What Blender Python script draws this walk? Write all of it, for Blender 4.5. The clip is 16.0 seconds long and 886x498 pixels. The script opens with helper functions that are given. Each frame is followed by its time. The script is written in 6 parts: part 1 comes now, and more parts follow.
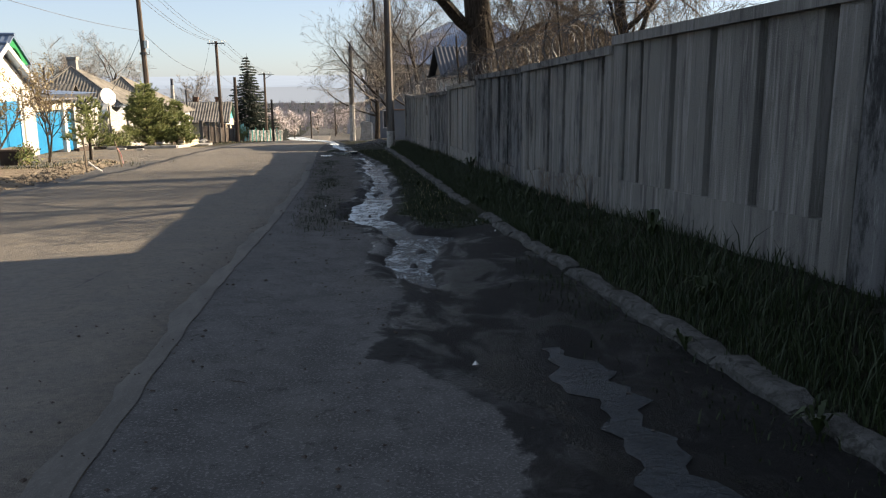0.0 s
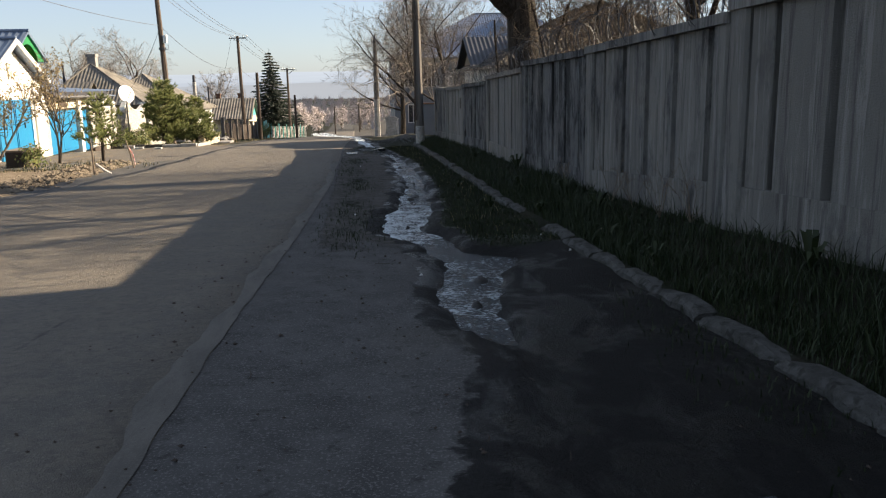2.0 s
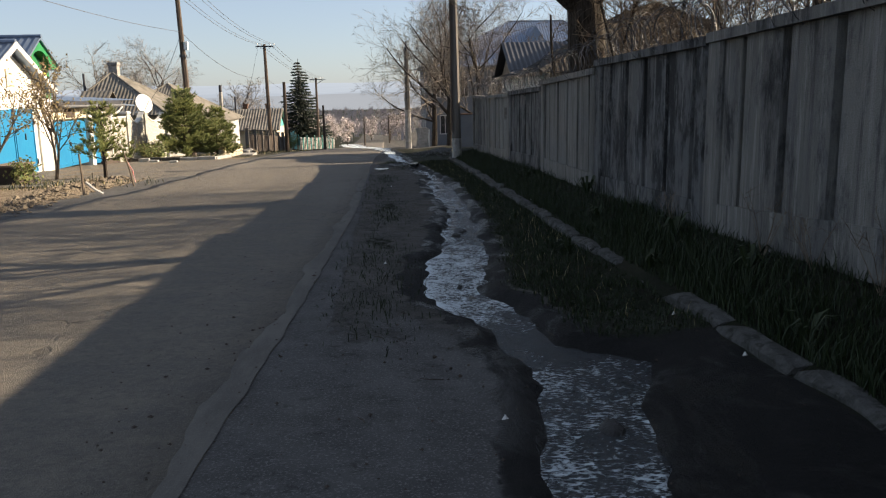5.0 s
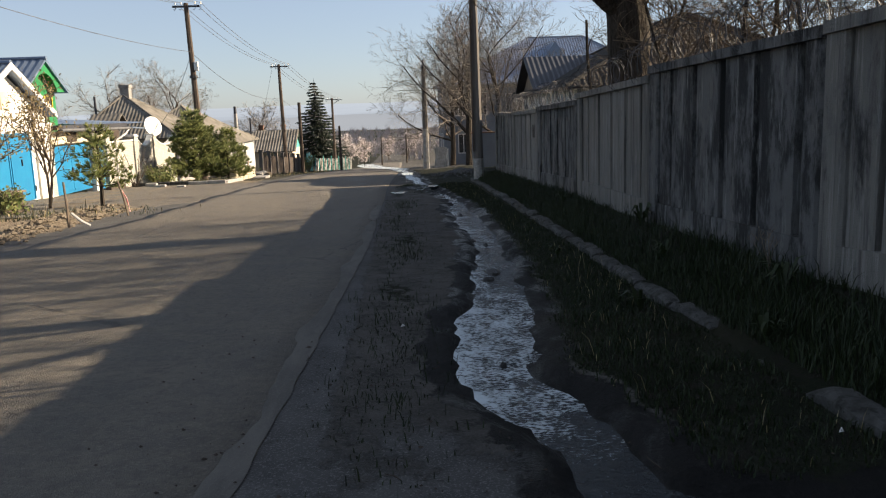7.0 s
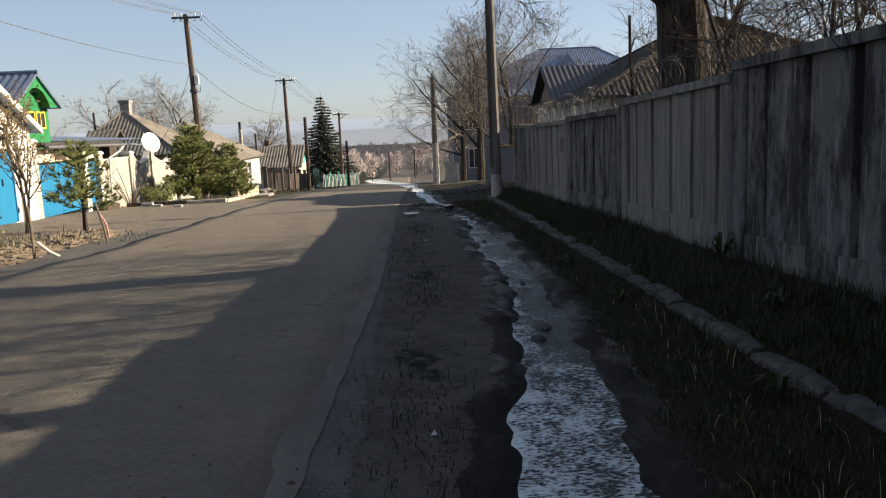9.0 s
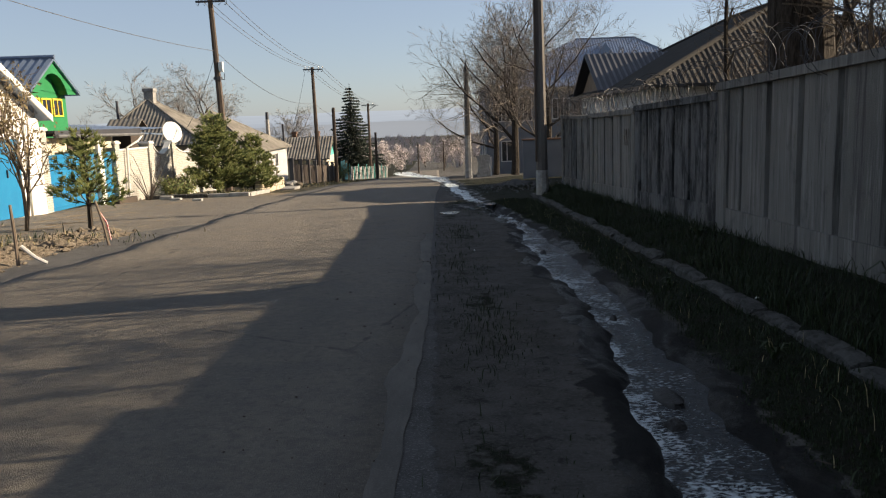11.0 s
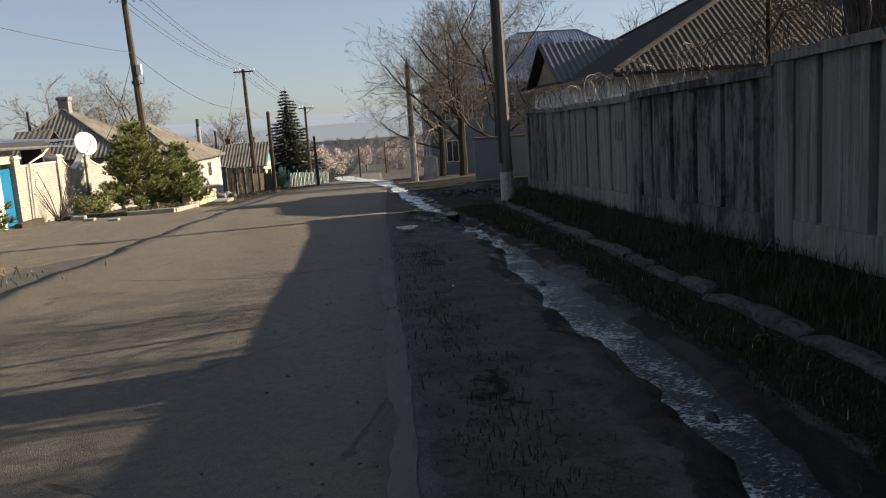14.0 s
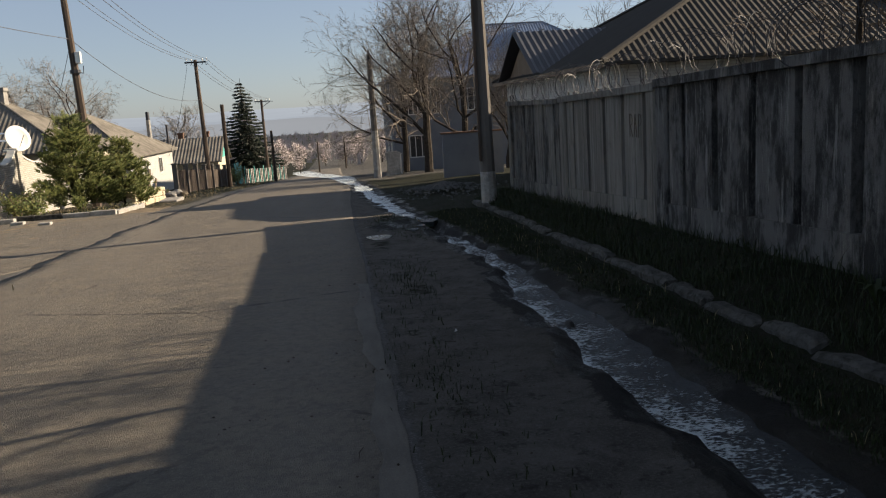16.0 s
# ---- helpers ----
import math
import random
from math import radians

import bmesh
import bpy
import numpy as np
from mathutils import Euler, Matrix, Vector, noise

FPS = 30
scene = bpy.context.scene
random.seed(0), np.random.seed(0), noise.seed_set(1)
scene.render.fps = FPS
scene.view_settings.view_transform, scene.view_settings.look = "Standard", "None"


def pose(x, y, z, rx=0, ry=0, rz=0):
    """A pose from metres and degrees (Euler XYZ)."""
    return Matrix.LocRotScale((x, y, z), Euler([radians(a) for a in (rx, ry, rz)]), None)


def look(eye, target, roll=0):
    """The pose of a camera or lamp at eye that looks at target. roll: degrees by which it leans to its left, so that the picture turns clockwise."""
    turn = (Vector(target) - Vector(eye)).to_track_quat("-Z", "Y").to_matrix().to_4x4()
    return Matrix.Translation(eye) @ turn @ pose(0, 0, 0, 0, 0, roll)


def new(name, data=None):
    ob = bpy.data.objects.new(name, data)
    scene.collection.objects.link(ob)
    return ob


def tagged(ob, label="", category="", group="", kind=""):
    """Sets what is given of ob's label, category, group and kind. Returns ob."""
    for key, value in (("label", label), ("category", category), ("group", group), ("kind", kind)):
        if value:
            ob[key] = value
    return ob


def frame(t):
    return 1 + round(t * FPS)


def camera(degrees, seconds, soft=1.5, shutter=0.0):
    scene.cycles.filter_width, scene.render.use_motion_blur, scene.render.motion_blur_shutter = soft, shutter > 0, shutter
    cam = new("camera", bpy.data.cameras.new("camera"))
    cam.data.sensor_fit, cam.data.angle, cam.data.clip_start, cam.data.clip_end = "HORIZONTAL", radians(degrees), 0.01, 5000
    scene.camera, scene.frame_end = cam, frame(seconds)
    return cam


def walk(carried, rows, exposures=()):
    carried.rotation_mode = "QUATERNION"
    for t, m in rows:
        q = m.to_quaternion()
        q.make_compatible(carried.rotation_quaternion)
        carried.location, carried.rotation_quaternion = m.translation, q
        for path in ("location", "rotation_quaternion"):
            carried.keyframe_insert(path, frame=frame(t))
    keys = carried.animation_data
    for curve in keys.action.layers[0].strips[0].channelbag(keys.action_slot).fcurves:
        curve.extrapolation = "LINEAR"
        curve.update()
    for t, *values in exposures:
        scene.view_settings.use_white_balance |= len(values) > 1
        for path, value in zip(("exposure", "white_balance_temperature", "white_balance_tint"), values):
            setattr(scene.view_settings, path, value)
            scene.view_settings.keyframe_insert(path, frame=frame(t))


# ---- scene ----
cam = camera(57.7, 16.0, 1.15)
PATH = [
    (0, (0.561, -0.136, 1.516), (0.824, 1.806, 1.117), -0.4),
    (0.5, (0.599, 0.422, 1.484), (0.833, 2.366, 1.073), -0.8),
    (1, (0.561, 0.957, 1.452), (0.789, 2.899, 1.032), -0.9),
    (1.5, (0.545, 1.485, 1.426), (0.771, 3.426, 0.997), -1.1),
    (2, (0.464, 2.001, 1.41), (0.667, 3.948, 0.998), -1.2),
    (2.5, (0.4, 2.482, 1.411), (0.597, 4.43, 1.002), -1.1),
    (3, (0.447, 3.012, 1.391), (0.599, 4.965, 0.989), -0.7),
    (3.5, (0.426, 3.548, 1.364), (0.549, 5.506, 0.974), -0.9),
    (5.8, (0.455, 6.207, 1.278), (0.593, 8.166, 0.899), -1.3),
    (6, (0.435, 6.397, 1.289), (0.565, 8.357, 0.916), -1.4),
    (6.5, (0.477, 6.854, 1.25), (0.572, 8.821, 0.901), -1.9),
    (7, (0.461, 7.37, 1.237), (0.551, 9.339, 0.899), -2.0),
    (7.5, (0.419, 7.827, 1.25), (0.507, 9.798, 0.919), -2.1),
    (8, (0.429, 8.36, 1.233), (0.499, 10.336, 0.931), -2.6),
    (10.3, (0.138, 11.229, 1.141), (0.205, 13.205, 0.835), -2.0),
    (10.5, (0.116, 11.431, 1.139), (0.151, 13.407, 0.832), -2.0),
    (11, (0.038, 11.949, 1.128), (0.044, 13.924, 0.81), -2.0),
    (11.5, (0.046, 12.476, 1.09), (0.066, 14.448, 0.757), -2.0),
    (12, (-0.037, 12.923, 1.071), (0.024, 14.89, 0.712), -2.7),
    (12.5, (-0.096, 13.403, 1.093), (0.039, 15.363, 0.72), -3.9),
    (13, (-0.11, 13.94, 1.109), (0.048, 15.899, 0.738), -4.1),
    (13.5, (-0.206, 14.448, 1.104), (-0.043, 16.411, 0.756), -3.7),
    (14, (-0.198, 14.981, 1.069), (-0.054, 16.949, 0.746), -3.9),
    (14.5, (-0.273, 15.545, 1.042), (-0.135, 17.515, 0.726), -3.8),
    (15, (-0.324, 16.081, 1.046), (-0.177, 18.046, 0.706), -3.6),
    (15.5, (-0.329, 16.677, 1.045), (-0.144, 18.638, 0.694), -3.6),
    (16, (-0.351, 17.292, 1.055), (-0.108, 19.248, 0.712), -3.7),
]
walk(cam, [(t, look(eye, target, roll)) for t, eye, target, roll in PATH],
     exposures=[(0, 1.83), (0.8, 2.13), (1.5, 2.35), (2, 1.75), (2.5, 2.03), (3.5, 1.76), (7, 1.53), (8, 1.58), (10.5, 1.29), (11, 1.32), (12.5, 1.52), (13.5, 1.29), (14.5, 1.22), (15.3, 1.37), (16, 1.15)])

# ---- light ----
SUN_DIR = Vector((5.6, 1.4, 2.27)).normalized()
world = bpy.data.worlds.new("world")
scene.world = world
world.use_nodes = True
wn = world.node_tree.nodes
sky = wn.new("ShaderNodeTexSky")
sky.sky_type = 'NISHITA'
sky.sun_disc = False
sky.sun_elevation = math.asin(SUN_DIR.z)
sky.sun_rotation = math.atan2(SUN_DIR.x, SUN_DIR.y)
sky.air_density = 0.85
sky.dust_density = 0.6
sky.ozone_density = 1.0
wn["Background"].inputs["Strength"].default_value = 0.0485
cast = wn.new("ShaderNodeMix")
cast.data_type, cast.blend_type = 'RGBA', 'MULTIPLY'
cast.inputs[0].default_value = 1.0
cast.inputs[7].default_value = (0.97, 1.0, 1.12, 1)
world.node_tree.links.new(sky.outputs[0], cast.inputs[6])
haze = wn.new("ShaderNodeMix")
haze.data_type = 'RGBA'
haze.inputs[0].default_value = 0.45
haze.inputs[7].default_value = (3.9, 4.35, 4.95, 1)
world.node_tree.links.new(cast.outputs[2], haze.inputs[6])
world.node_tree.links.new(haze.outputs[2], wn["Background"].inputs["Color"])
sun = new("sun", bpy.data.lights.new("sun", "SUN"))
sun.data.energy = 5.0
sun.data.angle = radians(0.5)
sun.data.color = (1.0, 0.82, 0.60)
sun.matrix_world = look(SUN_DIR * 50, (0, 0, 0))

# ---- mesh and material helpers ----
rng = random.Random(7)
nrng = np.random.default_rng(7)


class Shape:
    """Vertices and faces that become one mesh."""

    def __init__(self):
        self.v, self.f = [], []

    def add(self, pts, faces):
        n = len(self.v)
        self.v += [tuple(p) for p in pts]
        self.f += [tuple(i + n for i in q) for q in faces]
        return self

    def box(self, x0, x1, y0, y1, z0, z1, bevel=0.0):
        if bevel <= 0:
            p = [(x, y, z) for z in (z0, z1) for y in (y0, y1) for x in (x0, x1)]
            return self.add(p, [(0, 2, 3, 1), (4, 5, 7, 6), (0, 1, 5, 4), (2, 6, 7, 3), (0, 4, 6, 2), (1, 3, 7, 5)])
        b = bevel
        def ring(i, z):
            return [(x0 + i, y0 + b, z), (x0 + b, y0 + i, z), (x1 - b, y0 + i, z), (x1 - i, y0 + b, z),
                    (x1 - i, y1 - b, z), (x1 - b, y1 - i, z), (x0 + b, y1 - i, z), (x0 + i, y1 - b, z)]
        p = ring(b, z0) + ring(0, z0 + b) + ring(0, z1 - b) + ring(b, z1)
        f = [tuple(range(7, -1, -1)), tuple(range(24, 32))]
        for k in range(3):
            f += [(k * 8 + i, k * 8 + (i + 1) % 8, k * 8 + 8 + (i + 1) % 8, k * 8 + 8 + i) for i in range(8)]
        return self.add(p, f)

    def tube(self, p0, p1, r0, r1, n=6, caps=True):
        p0, p1 = Vector(p0), Vector(p1)
        d = (p1 - p0).normalized()
        a = d.orthogonal().normalized()
        b = d.cross(a)
        pts = []
        for p, r in ((p0, r0), (p1, r1)):
            pts += [p + (a * math.cos(2 * math.pi * i / n) + b * math.sin(2 * math.pi * i / n)) * r for i in range(n)]
        f = [(i, (i + 1) % n, n + (i + 1) % n, n + i) for i in range(n)]
        if caps:
            f += [tuple(range(n - 1, -1, -1)), tuple(range(n, 2 * n))]
        return self.add(pts, f)

    def path(self, pts, radii, n=5):
        """A tapered tube along points."""
        pts = [Vector(p) for p in pts]
        base = len(self.v)
        a = (pts[1] - pts[0]).orthogonal().normalized()
        for k, p in enumerate(pts):
            d = (pts[min(k + 1, len(pts) - 1)] - pts[max(k - 1, 0)]).normalized()
            a = (a - d * a.dot(d))
            a = a.normalized() if a.length > 1e-5 else d.orthogonal().normalized()
            b = d.cross(a)
            for i in range(n):
                w = 2 * math.pi * i / n
                self.v.append(tuple(p + (a * math.cos(w) + b * math.sin(w)) * radii[k]))
        for k in range(len(pts) - 1):
            o = base + k * n
            self.f += [(o + i, o + (i + 1) % n, o + n + (i + 1) % n, o + n + i) for i in range(n)]
        o = base + (len(pts) - 1) * n
        self.f.append(tuple(range(o, o + n)))
        return self

    def prism(self, outline, axis, lo, hi):
        """An outline of 2D points pushed along an axis (0 x, 1 y, 2 z)."""
        n = len(outline)
        pts = []
        for c in (lo, hi):
            for a, b in outline:
                p = [a, b]
                p.insert(axis, c)
                pts.append(p)
        f = [(i, (i + 1) % n, n + (i + 1) % n, n + i) for i in range(n)] + [tuple(range(n - 1, -1, -1)), tuple(range(n, 2 * n))]
        return self.add(pts, f)


def origin(ob):
    v = Vector((0, 0, 0))
    while ob is not None:
        v += ob.location
        ob = ob.parent
    return v


def to_mesh(name, shape, material, smooth=False):
    me = bpy.data.meshes.new(name)
    me.from_pydata(shape.v, [], shape.f)
    bm = bmesh.new()
    bm.from_mesh(me)
    if len(shape.f) < 60000:
        bmesh.ops.recalc_face_normals(bm, faces=bm.faces)
    bm.to_mesh(me)
    bm.free()
    if smooth:
        me.polygons.foreach_set("use_smooth", [True] * len(me.polygons))
    me.materials.append(material)
    return me


def part(name, shape, material, parent, label="", smooth=False):
    """One mesh, given in world places, under a thing or a part."""
    o = origin(parent)
    shape.v = [(x - o.x, y - o.y, z - o.z) for x, y, z in shape.v]
    ob = new(name, to_mesh(name, shape, material, smooth))
    ob.parent = parent
    return tagged(ob, label) if label else ob


def thing(name, place, label, category, group="", kind=""):
    ob = new(name)
    ob.empty_display_size = 0.2
    ob.location = place
    return tagged(ob, label, category, group, kind)


def solid(name, shape, material, place, label, category, group="", kind="", smooth=False):
    """A thing of a single mesh."""
    shape.v = [(x - place[0], y - place[1], z - place[2]) for x, y, z in shape.v]
    ob = new(name, to_mesh(name, shape, material, smooth))
    ob.location = place
    return tagged(ob, label, category, group, kind)


def nodes(name):
    m = bpy.data.materials.new(name)
    m.use_nodes = True
    nt = m.node_tree
    return m, nt, nt.nodes["Principled BSDF"]


class Net:
    """Short ways to wire a node material."""

    def __init__(self, name):
        self.m, self.t, self.b = nodes(name)
        self.pos = self.t.nodes.new("ShaderNodeNewGeometry").outputs["Position"]

    def put(self, sock, val):
        if hasattr(val, "is_output"):
            self.t.links.new(val, sock)
        elif isinstance(val, (tuple, list)) and len(val) == 3 and sock.type == 'RGBA':
            sock.default_value = (*val, 1)
        else:
            sock.default_value = val

    def scaled(self, s):
        n = self.t.nodes.new("ShaderNodeMapping")
        self.put(n.inputs["Vector"], self.pos)
        n.inputs["Scale"].default_value = s if isinstance(s, (tuple, list)) else (s, s, s)
        return n.outputs[0]

    def noise(self, scale, detail=4, rough=0.6, dist=0.0):
        n = self.t.nodes.new("ShaderNodeTexNoise")
        self.put(n.inputs["Vector"], self.scaled(scale))
        n.inputs["Scale"].default_value = 1.0
        n.inputs["Detail"].default_value = detail
        n.inputs["Roughness"].default_value = rough
        n.inputs["Distortion"].default_value = dist
        return n.outputs["Fac"]

    def voronoi(self, scale, feature='F1', out="Distance"):
        n = self.t.nodes.new("ShaderNodeTexVoronoi")
        n.feature = feature
        self.put(n.inputs["Vector"], self.scaled(scale))
        n.inputs["Scale"].default_value = 1.0
        return n.outputs[out]

    def ramp(self, fac, lo, hi, a=0.0, b=1.0):
        n = self.t.nodes.new("ShaderNodeMapRange")
        n.interpolation_type = 'SMOOTHSTEP'
        self.put(n.inputs[0], fac)
        for i, v in ((1, lo), (2, hi), (3, a), (4, b)):
            n.inputs[i].default_value = v
        return n.outputs[0]

    def math(self, op, a, b=0.0):
        n = self.t.nodes.new("ShaderNodeMath")
        n.operation = op
        self.put(n.inputs[0], a)
        self.put(n.inputs[1], b)
        return n.outputs[0]

    def mix(self, fac, a, b):
        n = self.t.nodes.new("ShaderNodeMix")
        n.data_type = 'RGBA'
        self.put(n.inputs[0], fac)
        self.put(n.inputs[6], a)
        self.put(n.inputs[7], b)
        return n.outputs[2]

    def attr(self, name):
        n = self.t.nodes.new("ShaderNodeAttribute")
        n.attribute_name = name
        return n.outputs["Fac"]

    def rand(self):
        return self.t.nodes.new("ShaderNodeObjectInfo").outputs["Random"]

    def island(self):
        return self.t.nodes.new("ShaderNodeNewGeometry").outputs["Random Per Island"]

    def bump(self, height, strength, dist):
        n = self.t.nodes.new("ShaderNodeBump")
        n.inputs["Strength"].default_value = strength
        n.inputs["Distance"].default_value = dist
        self.put(n.inputs["Height"], height)
        self.put(self.b.inputs["Normal"], n.outputs[0])

    def done(self, colour, rough=0.85, metal=0.0, spec=0.4):
        self.put(self.b.inputs["Base Color"], colour)
        self.put(self.b.inputs["Roughness"], rough)
        self.put(self.b.inputs["Metallic"], metal)
        self.b.inputs["Specular IOR Level"].default_value = spec
        return self.m


def plain(name, c1, c2, scale=3.0, fine=40.0, rough=0.8, metal=0.0, bump=0.4, depth=0.01, stretch=(1, 1, 1), spec=0.35):
    """A surface of two colours at two scales, with a little relief."""
    n = Net(name)
    s = lambda k: tuple(k * q for q in stretch)
    big, small = n.noise(s(scale), 3), n.noise(s(fine), 4)
    f = n.math('ADD', n.math('MULTIPLY', n.ramp(big, 0.3, 0.7), 0.65), n.math('MULTIPLY', n.ramp(small, 0.3, 0.7), 0.35))
    n.bump(n.math('ADD', small, big), bump, depth)
    return n.done(n.mix(f, c1, c2), n.ramp(small, 0.2, 0.8, max(rough - 0.12, 0.05), min(rough + 0.1, 1)), metal, spec)

# ---- materials ----
def asphalt_material():
    n = Net("asphalt")
    grit = n.voronoi(120.0)
    fine, mid, big = n.noise(60.0, 5), n.noise(2.2, 5, 0.65), n.noise((0.33, 0.0792, 0.33), 3)
    col = n.mix(n.ramp(mid, 0.3, 0.7), (0.09944, 0.088, 0.07216), (0.1514, 0.132, 0.1056))
    col = n.mix(n.ramp(big, 0.45, 0.7, 0, 0.6), col, (0.1716, 0.1514, 0.125))
    col = n.mix(n.ramp(fine, 0.5, 0.72, 0, 0.6), col, (0.2288, 0.2068, 0.176))
    col = n.mix(n.ramp(grit, 0.0, 0.3, 0.6, 0), col, (0.0381, 0.03714, 0.03546))
    col = n.mix(n.ramp(n.noise(13.0, 6, 0.8), 0.45, 0.62, 0, 0.45), col, (0.0616, 0.05632, 0.04928))
    crack = n.voronoi((0.2974, 0.2174, 0.264), 'DISTANCE_TO_EDGE')
    wob = n.math('ADD', crack, n.math('MULTIPLY', n.math('SUBTRACT', n.noise(3.0, 4), 0.5), 0.06))
    line = n.math('MULTIPLY', n.ramp(wob, 0.0, 0.007, 1, 0), n.ramp(n.noise(0.35, 2), 0.5, 0.6))
    col = n.mix(n.math('MULTIPLY', line, 0.55), col, (0.02534, 0.02534, 0.02534))
    n.bump(n.math('SUBTRACT', n.math('ADD', fine, n.math('MULTIPLY', grit, 0.7)), line), 0.8, 0.014)
    return n.done(col, n.ramp(mid, 0.3, 0.7, 0.75, 0.92), 0, 0.3)


def patch_material():
    n = Net("worn_patch")
    fine, mid = n.noise(70.0, 5), n.noise((5.0, 1.2, 5.0), 5, 0.7)
    col = n.mix(n.ramp(mid, 0.35, 0.65), (0.082, 0.076, 0.067), (0.12, 0.11, 0.096))
    col = n.mix(n.ramp(fine, 0.5, 0.75, 0, 0.5), col, (0.17, 0.158, 0.14))
    n.bump(n.math('ADD', fine, mid), 0.6, 0.008)
    return n.done(col, 0.9, 0, 0.25)


def ground_material():
    """Old pavement, soil, grass cover and wet mud, by how the ground lies along the rill."""
    n = Net("ground_soil")
    fine, mid, big = n.noise(45.0, 6, 0.7), n.noise(3.0, 5, 0.65), n.noise(0.4, 3)
    wet, grass, paved = n.attr("wet"), n.attr("grass"), n.attr("paved")
    soil = n.mix(n.ramp(mid, 0.3, 0.7), (0.054, 0.05, 0.045), (0.1, 0.093, 0.083))
    soil = n.mix(n.ramp(fine, 0.45, 0.7, 0, 0.6), soil, (0.14, 0.131, 0.12))
    soil = n.mix(n.ramp(n.voronoi(22.0), 0.0, 0.22, 0.5, 0), soil, (0.026, 0.023, 0.02))
    soil = n.mix(n.ramp(n.noise(7.0, 6, 0.75), 0.53, 0.66, 0, 0.75), soil, (0.022, 0.02, 0.018))
    pave = n.mix(n.ramp(mid, 0.3, 0.7), (0.06, 0.058, 0.056), (0.092, 0.089, 0.085))
    pave = n.mix(n.ramp(n.noise((1.1, 0.6, 1.0), 5, 0.7), 0.45, 0.7, 0, 0.5), pave, (0.056, 0.054, 0.051))
    pave = n.mix(n.ramp(n.noise(70.0, 4), 0.52, 0.66, 0, 0.75), pave, (0.17, 0.163, 0.153))
    pave = n.mix(n.ramp(n.voronoi(45.0), 0.0, 0.22, 0.75, 0), pave, (0.033, 0.031, 0.029))
    pave = n.mix(n.ramp(n.noise(8.0, 6, 0.8), 0.55, 0.66, 0, 0.65), pave, (0.03, 0.028, 0.026))
    earth = n.mix(n.ramp(mid, 0.3, 0.7), (0.15, 0.118, 0.08), (0.26, 0.21, 0.15))
    earth = n.mix(n.ramp(n.noise(9.0, 6, 0.75), 0.5, 0.66, 0, 0.7), earth, (0.07, 0.052, 0.036))
    soil = n.mix(n.attr("dry"), soil, earth)
    p = n.ramp(n.math('ADD', paved, n.math('MULTIPLY', n.math('SUBTRACT', n.noise(2.6, 6, 0.75), 0.5), 1.2)), 0.4, 0.6)
    soil = n.mix(p, soil, pave)
    edge = n.math('ADD', n.math('MULTIPLY', n.math('SUBTRACT', n.noise(1.5, 3, 0.6, 0.6), 0.5), 0.9),
                  n.math('MULTIPLY', n.math('SUBTRACT', n.noise(9.0, 6, 0.75), 0.5), 0.5))
    w = n.ramp(n.math('ADD', wet, edge), 0.47, 0.56)
    mud = n.mix(n.ramp(fine, 0.3, 0.7), (0.005, 0.0047, 0.0044), (0.014, 0.013, 0.012))
    mud = n.mix(n.ramp(n.noise((3.2, 1.6, 3.2), 7, 0.75, 0.6), 0.54, 0.66, 0, 0.85), mud, (0.034, 0.032, 0.03))
    soil = n.mix(w, soil, mud)
    turf = n.mix(n.ramp(fine, 0.3, 0.7), (0.006, 0.009, 0.0035), (0.018, 0.02, 0.009))
    turf = n.mix(n.ramp(n.noise(6.0, 5, 0.7), 0.5, 0.62, 0, 0.8), turf, (0.02, 0.016, 0.012))
    g = n.ramp(n.math('ADD', grass, n.math('MULTIPLY', n.math('SUBTRACT', n.noise(5.0, 5, 0.7), 0.5), 1.3)), 0.4, 0.62)
    col = n.mix(g, soil, turf)
    col = n.mix(n.math('MULTIPLY', n.ramp(big, 0.5, 0.75), 0.2), col, (0.0651, 0.05376, 0.03332))
    relief = n.math('SUBTRACT', 1.0, n.math('MULTIPLY', p, 0.75))
    n.bump(n.math('MULTIPLY', n.math('ADD', n.math('MULTIPLY', fine, 0.6), mid), relief), 1.0, 0.05)
    puddled = n.math('MULTIPLY', w, n.ramp(n.noise((2.2, 1.1, 2.2), 4, 0.6, 0.5), 0.45, 0.6))
    rough = n.math('SUBTRACT', 0.95, n.math('ADD', n.math('MULTIPLY', w, 0.2), n.math('MULTIPLY', puddled, 0.45)))
    return n.done(col, rough, 0, 0.14)


def water_material():
    n = Net("foam_glint_water")
    rip = n.noise((15.0, 30.0, 15.0), 5, 0.62, 0.8)
    fo = n.noise((22.0, 40.0, 22.0), 6, 0.75, 1.2)
    cell = n.voronoi((26.0, 44.0, 26.0))
    drift = n.noise((3.0, 2.2, 3.0), 4, 0.65, 0.5)
    # the pale tone is foam and also sky reflection painted on the ripples
    amount = n.math('ADD', n.math('MULTIPLY', n.attr("foam_glint"), 0.55), n.math('MULTIPLY', n.math('SUBTRACT', drift, 0.5), 0.7))
    f = n.ramp(n.math('ADD', n.math('ADD', fo, n.math('MULTIPLY', cell, 0.3)), amount), 0.80, 1.0)
    col = n.mix(f, (0.012, 0.016, 0.019), (0.60, 0.66, 0.69))
    n.bump(n.math('ADD', rip, n.math('MULTIPLY', f, 0.4)), 0.9, 0.024)
    return n.done(col, n.ramp(f, 0, 1, 0.1, 0.6), 0, 0.5)


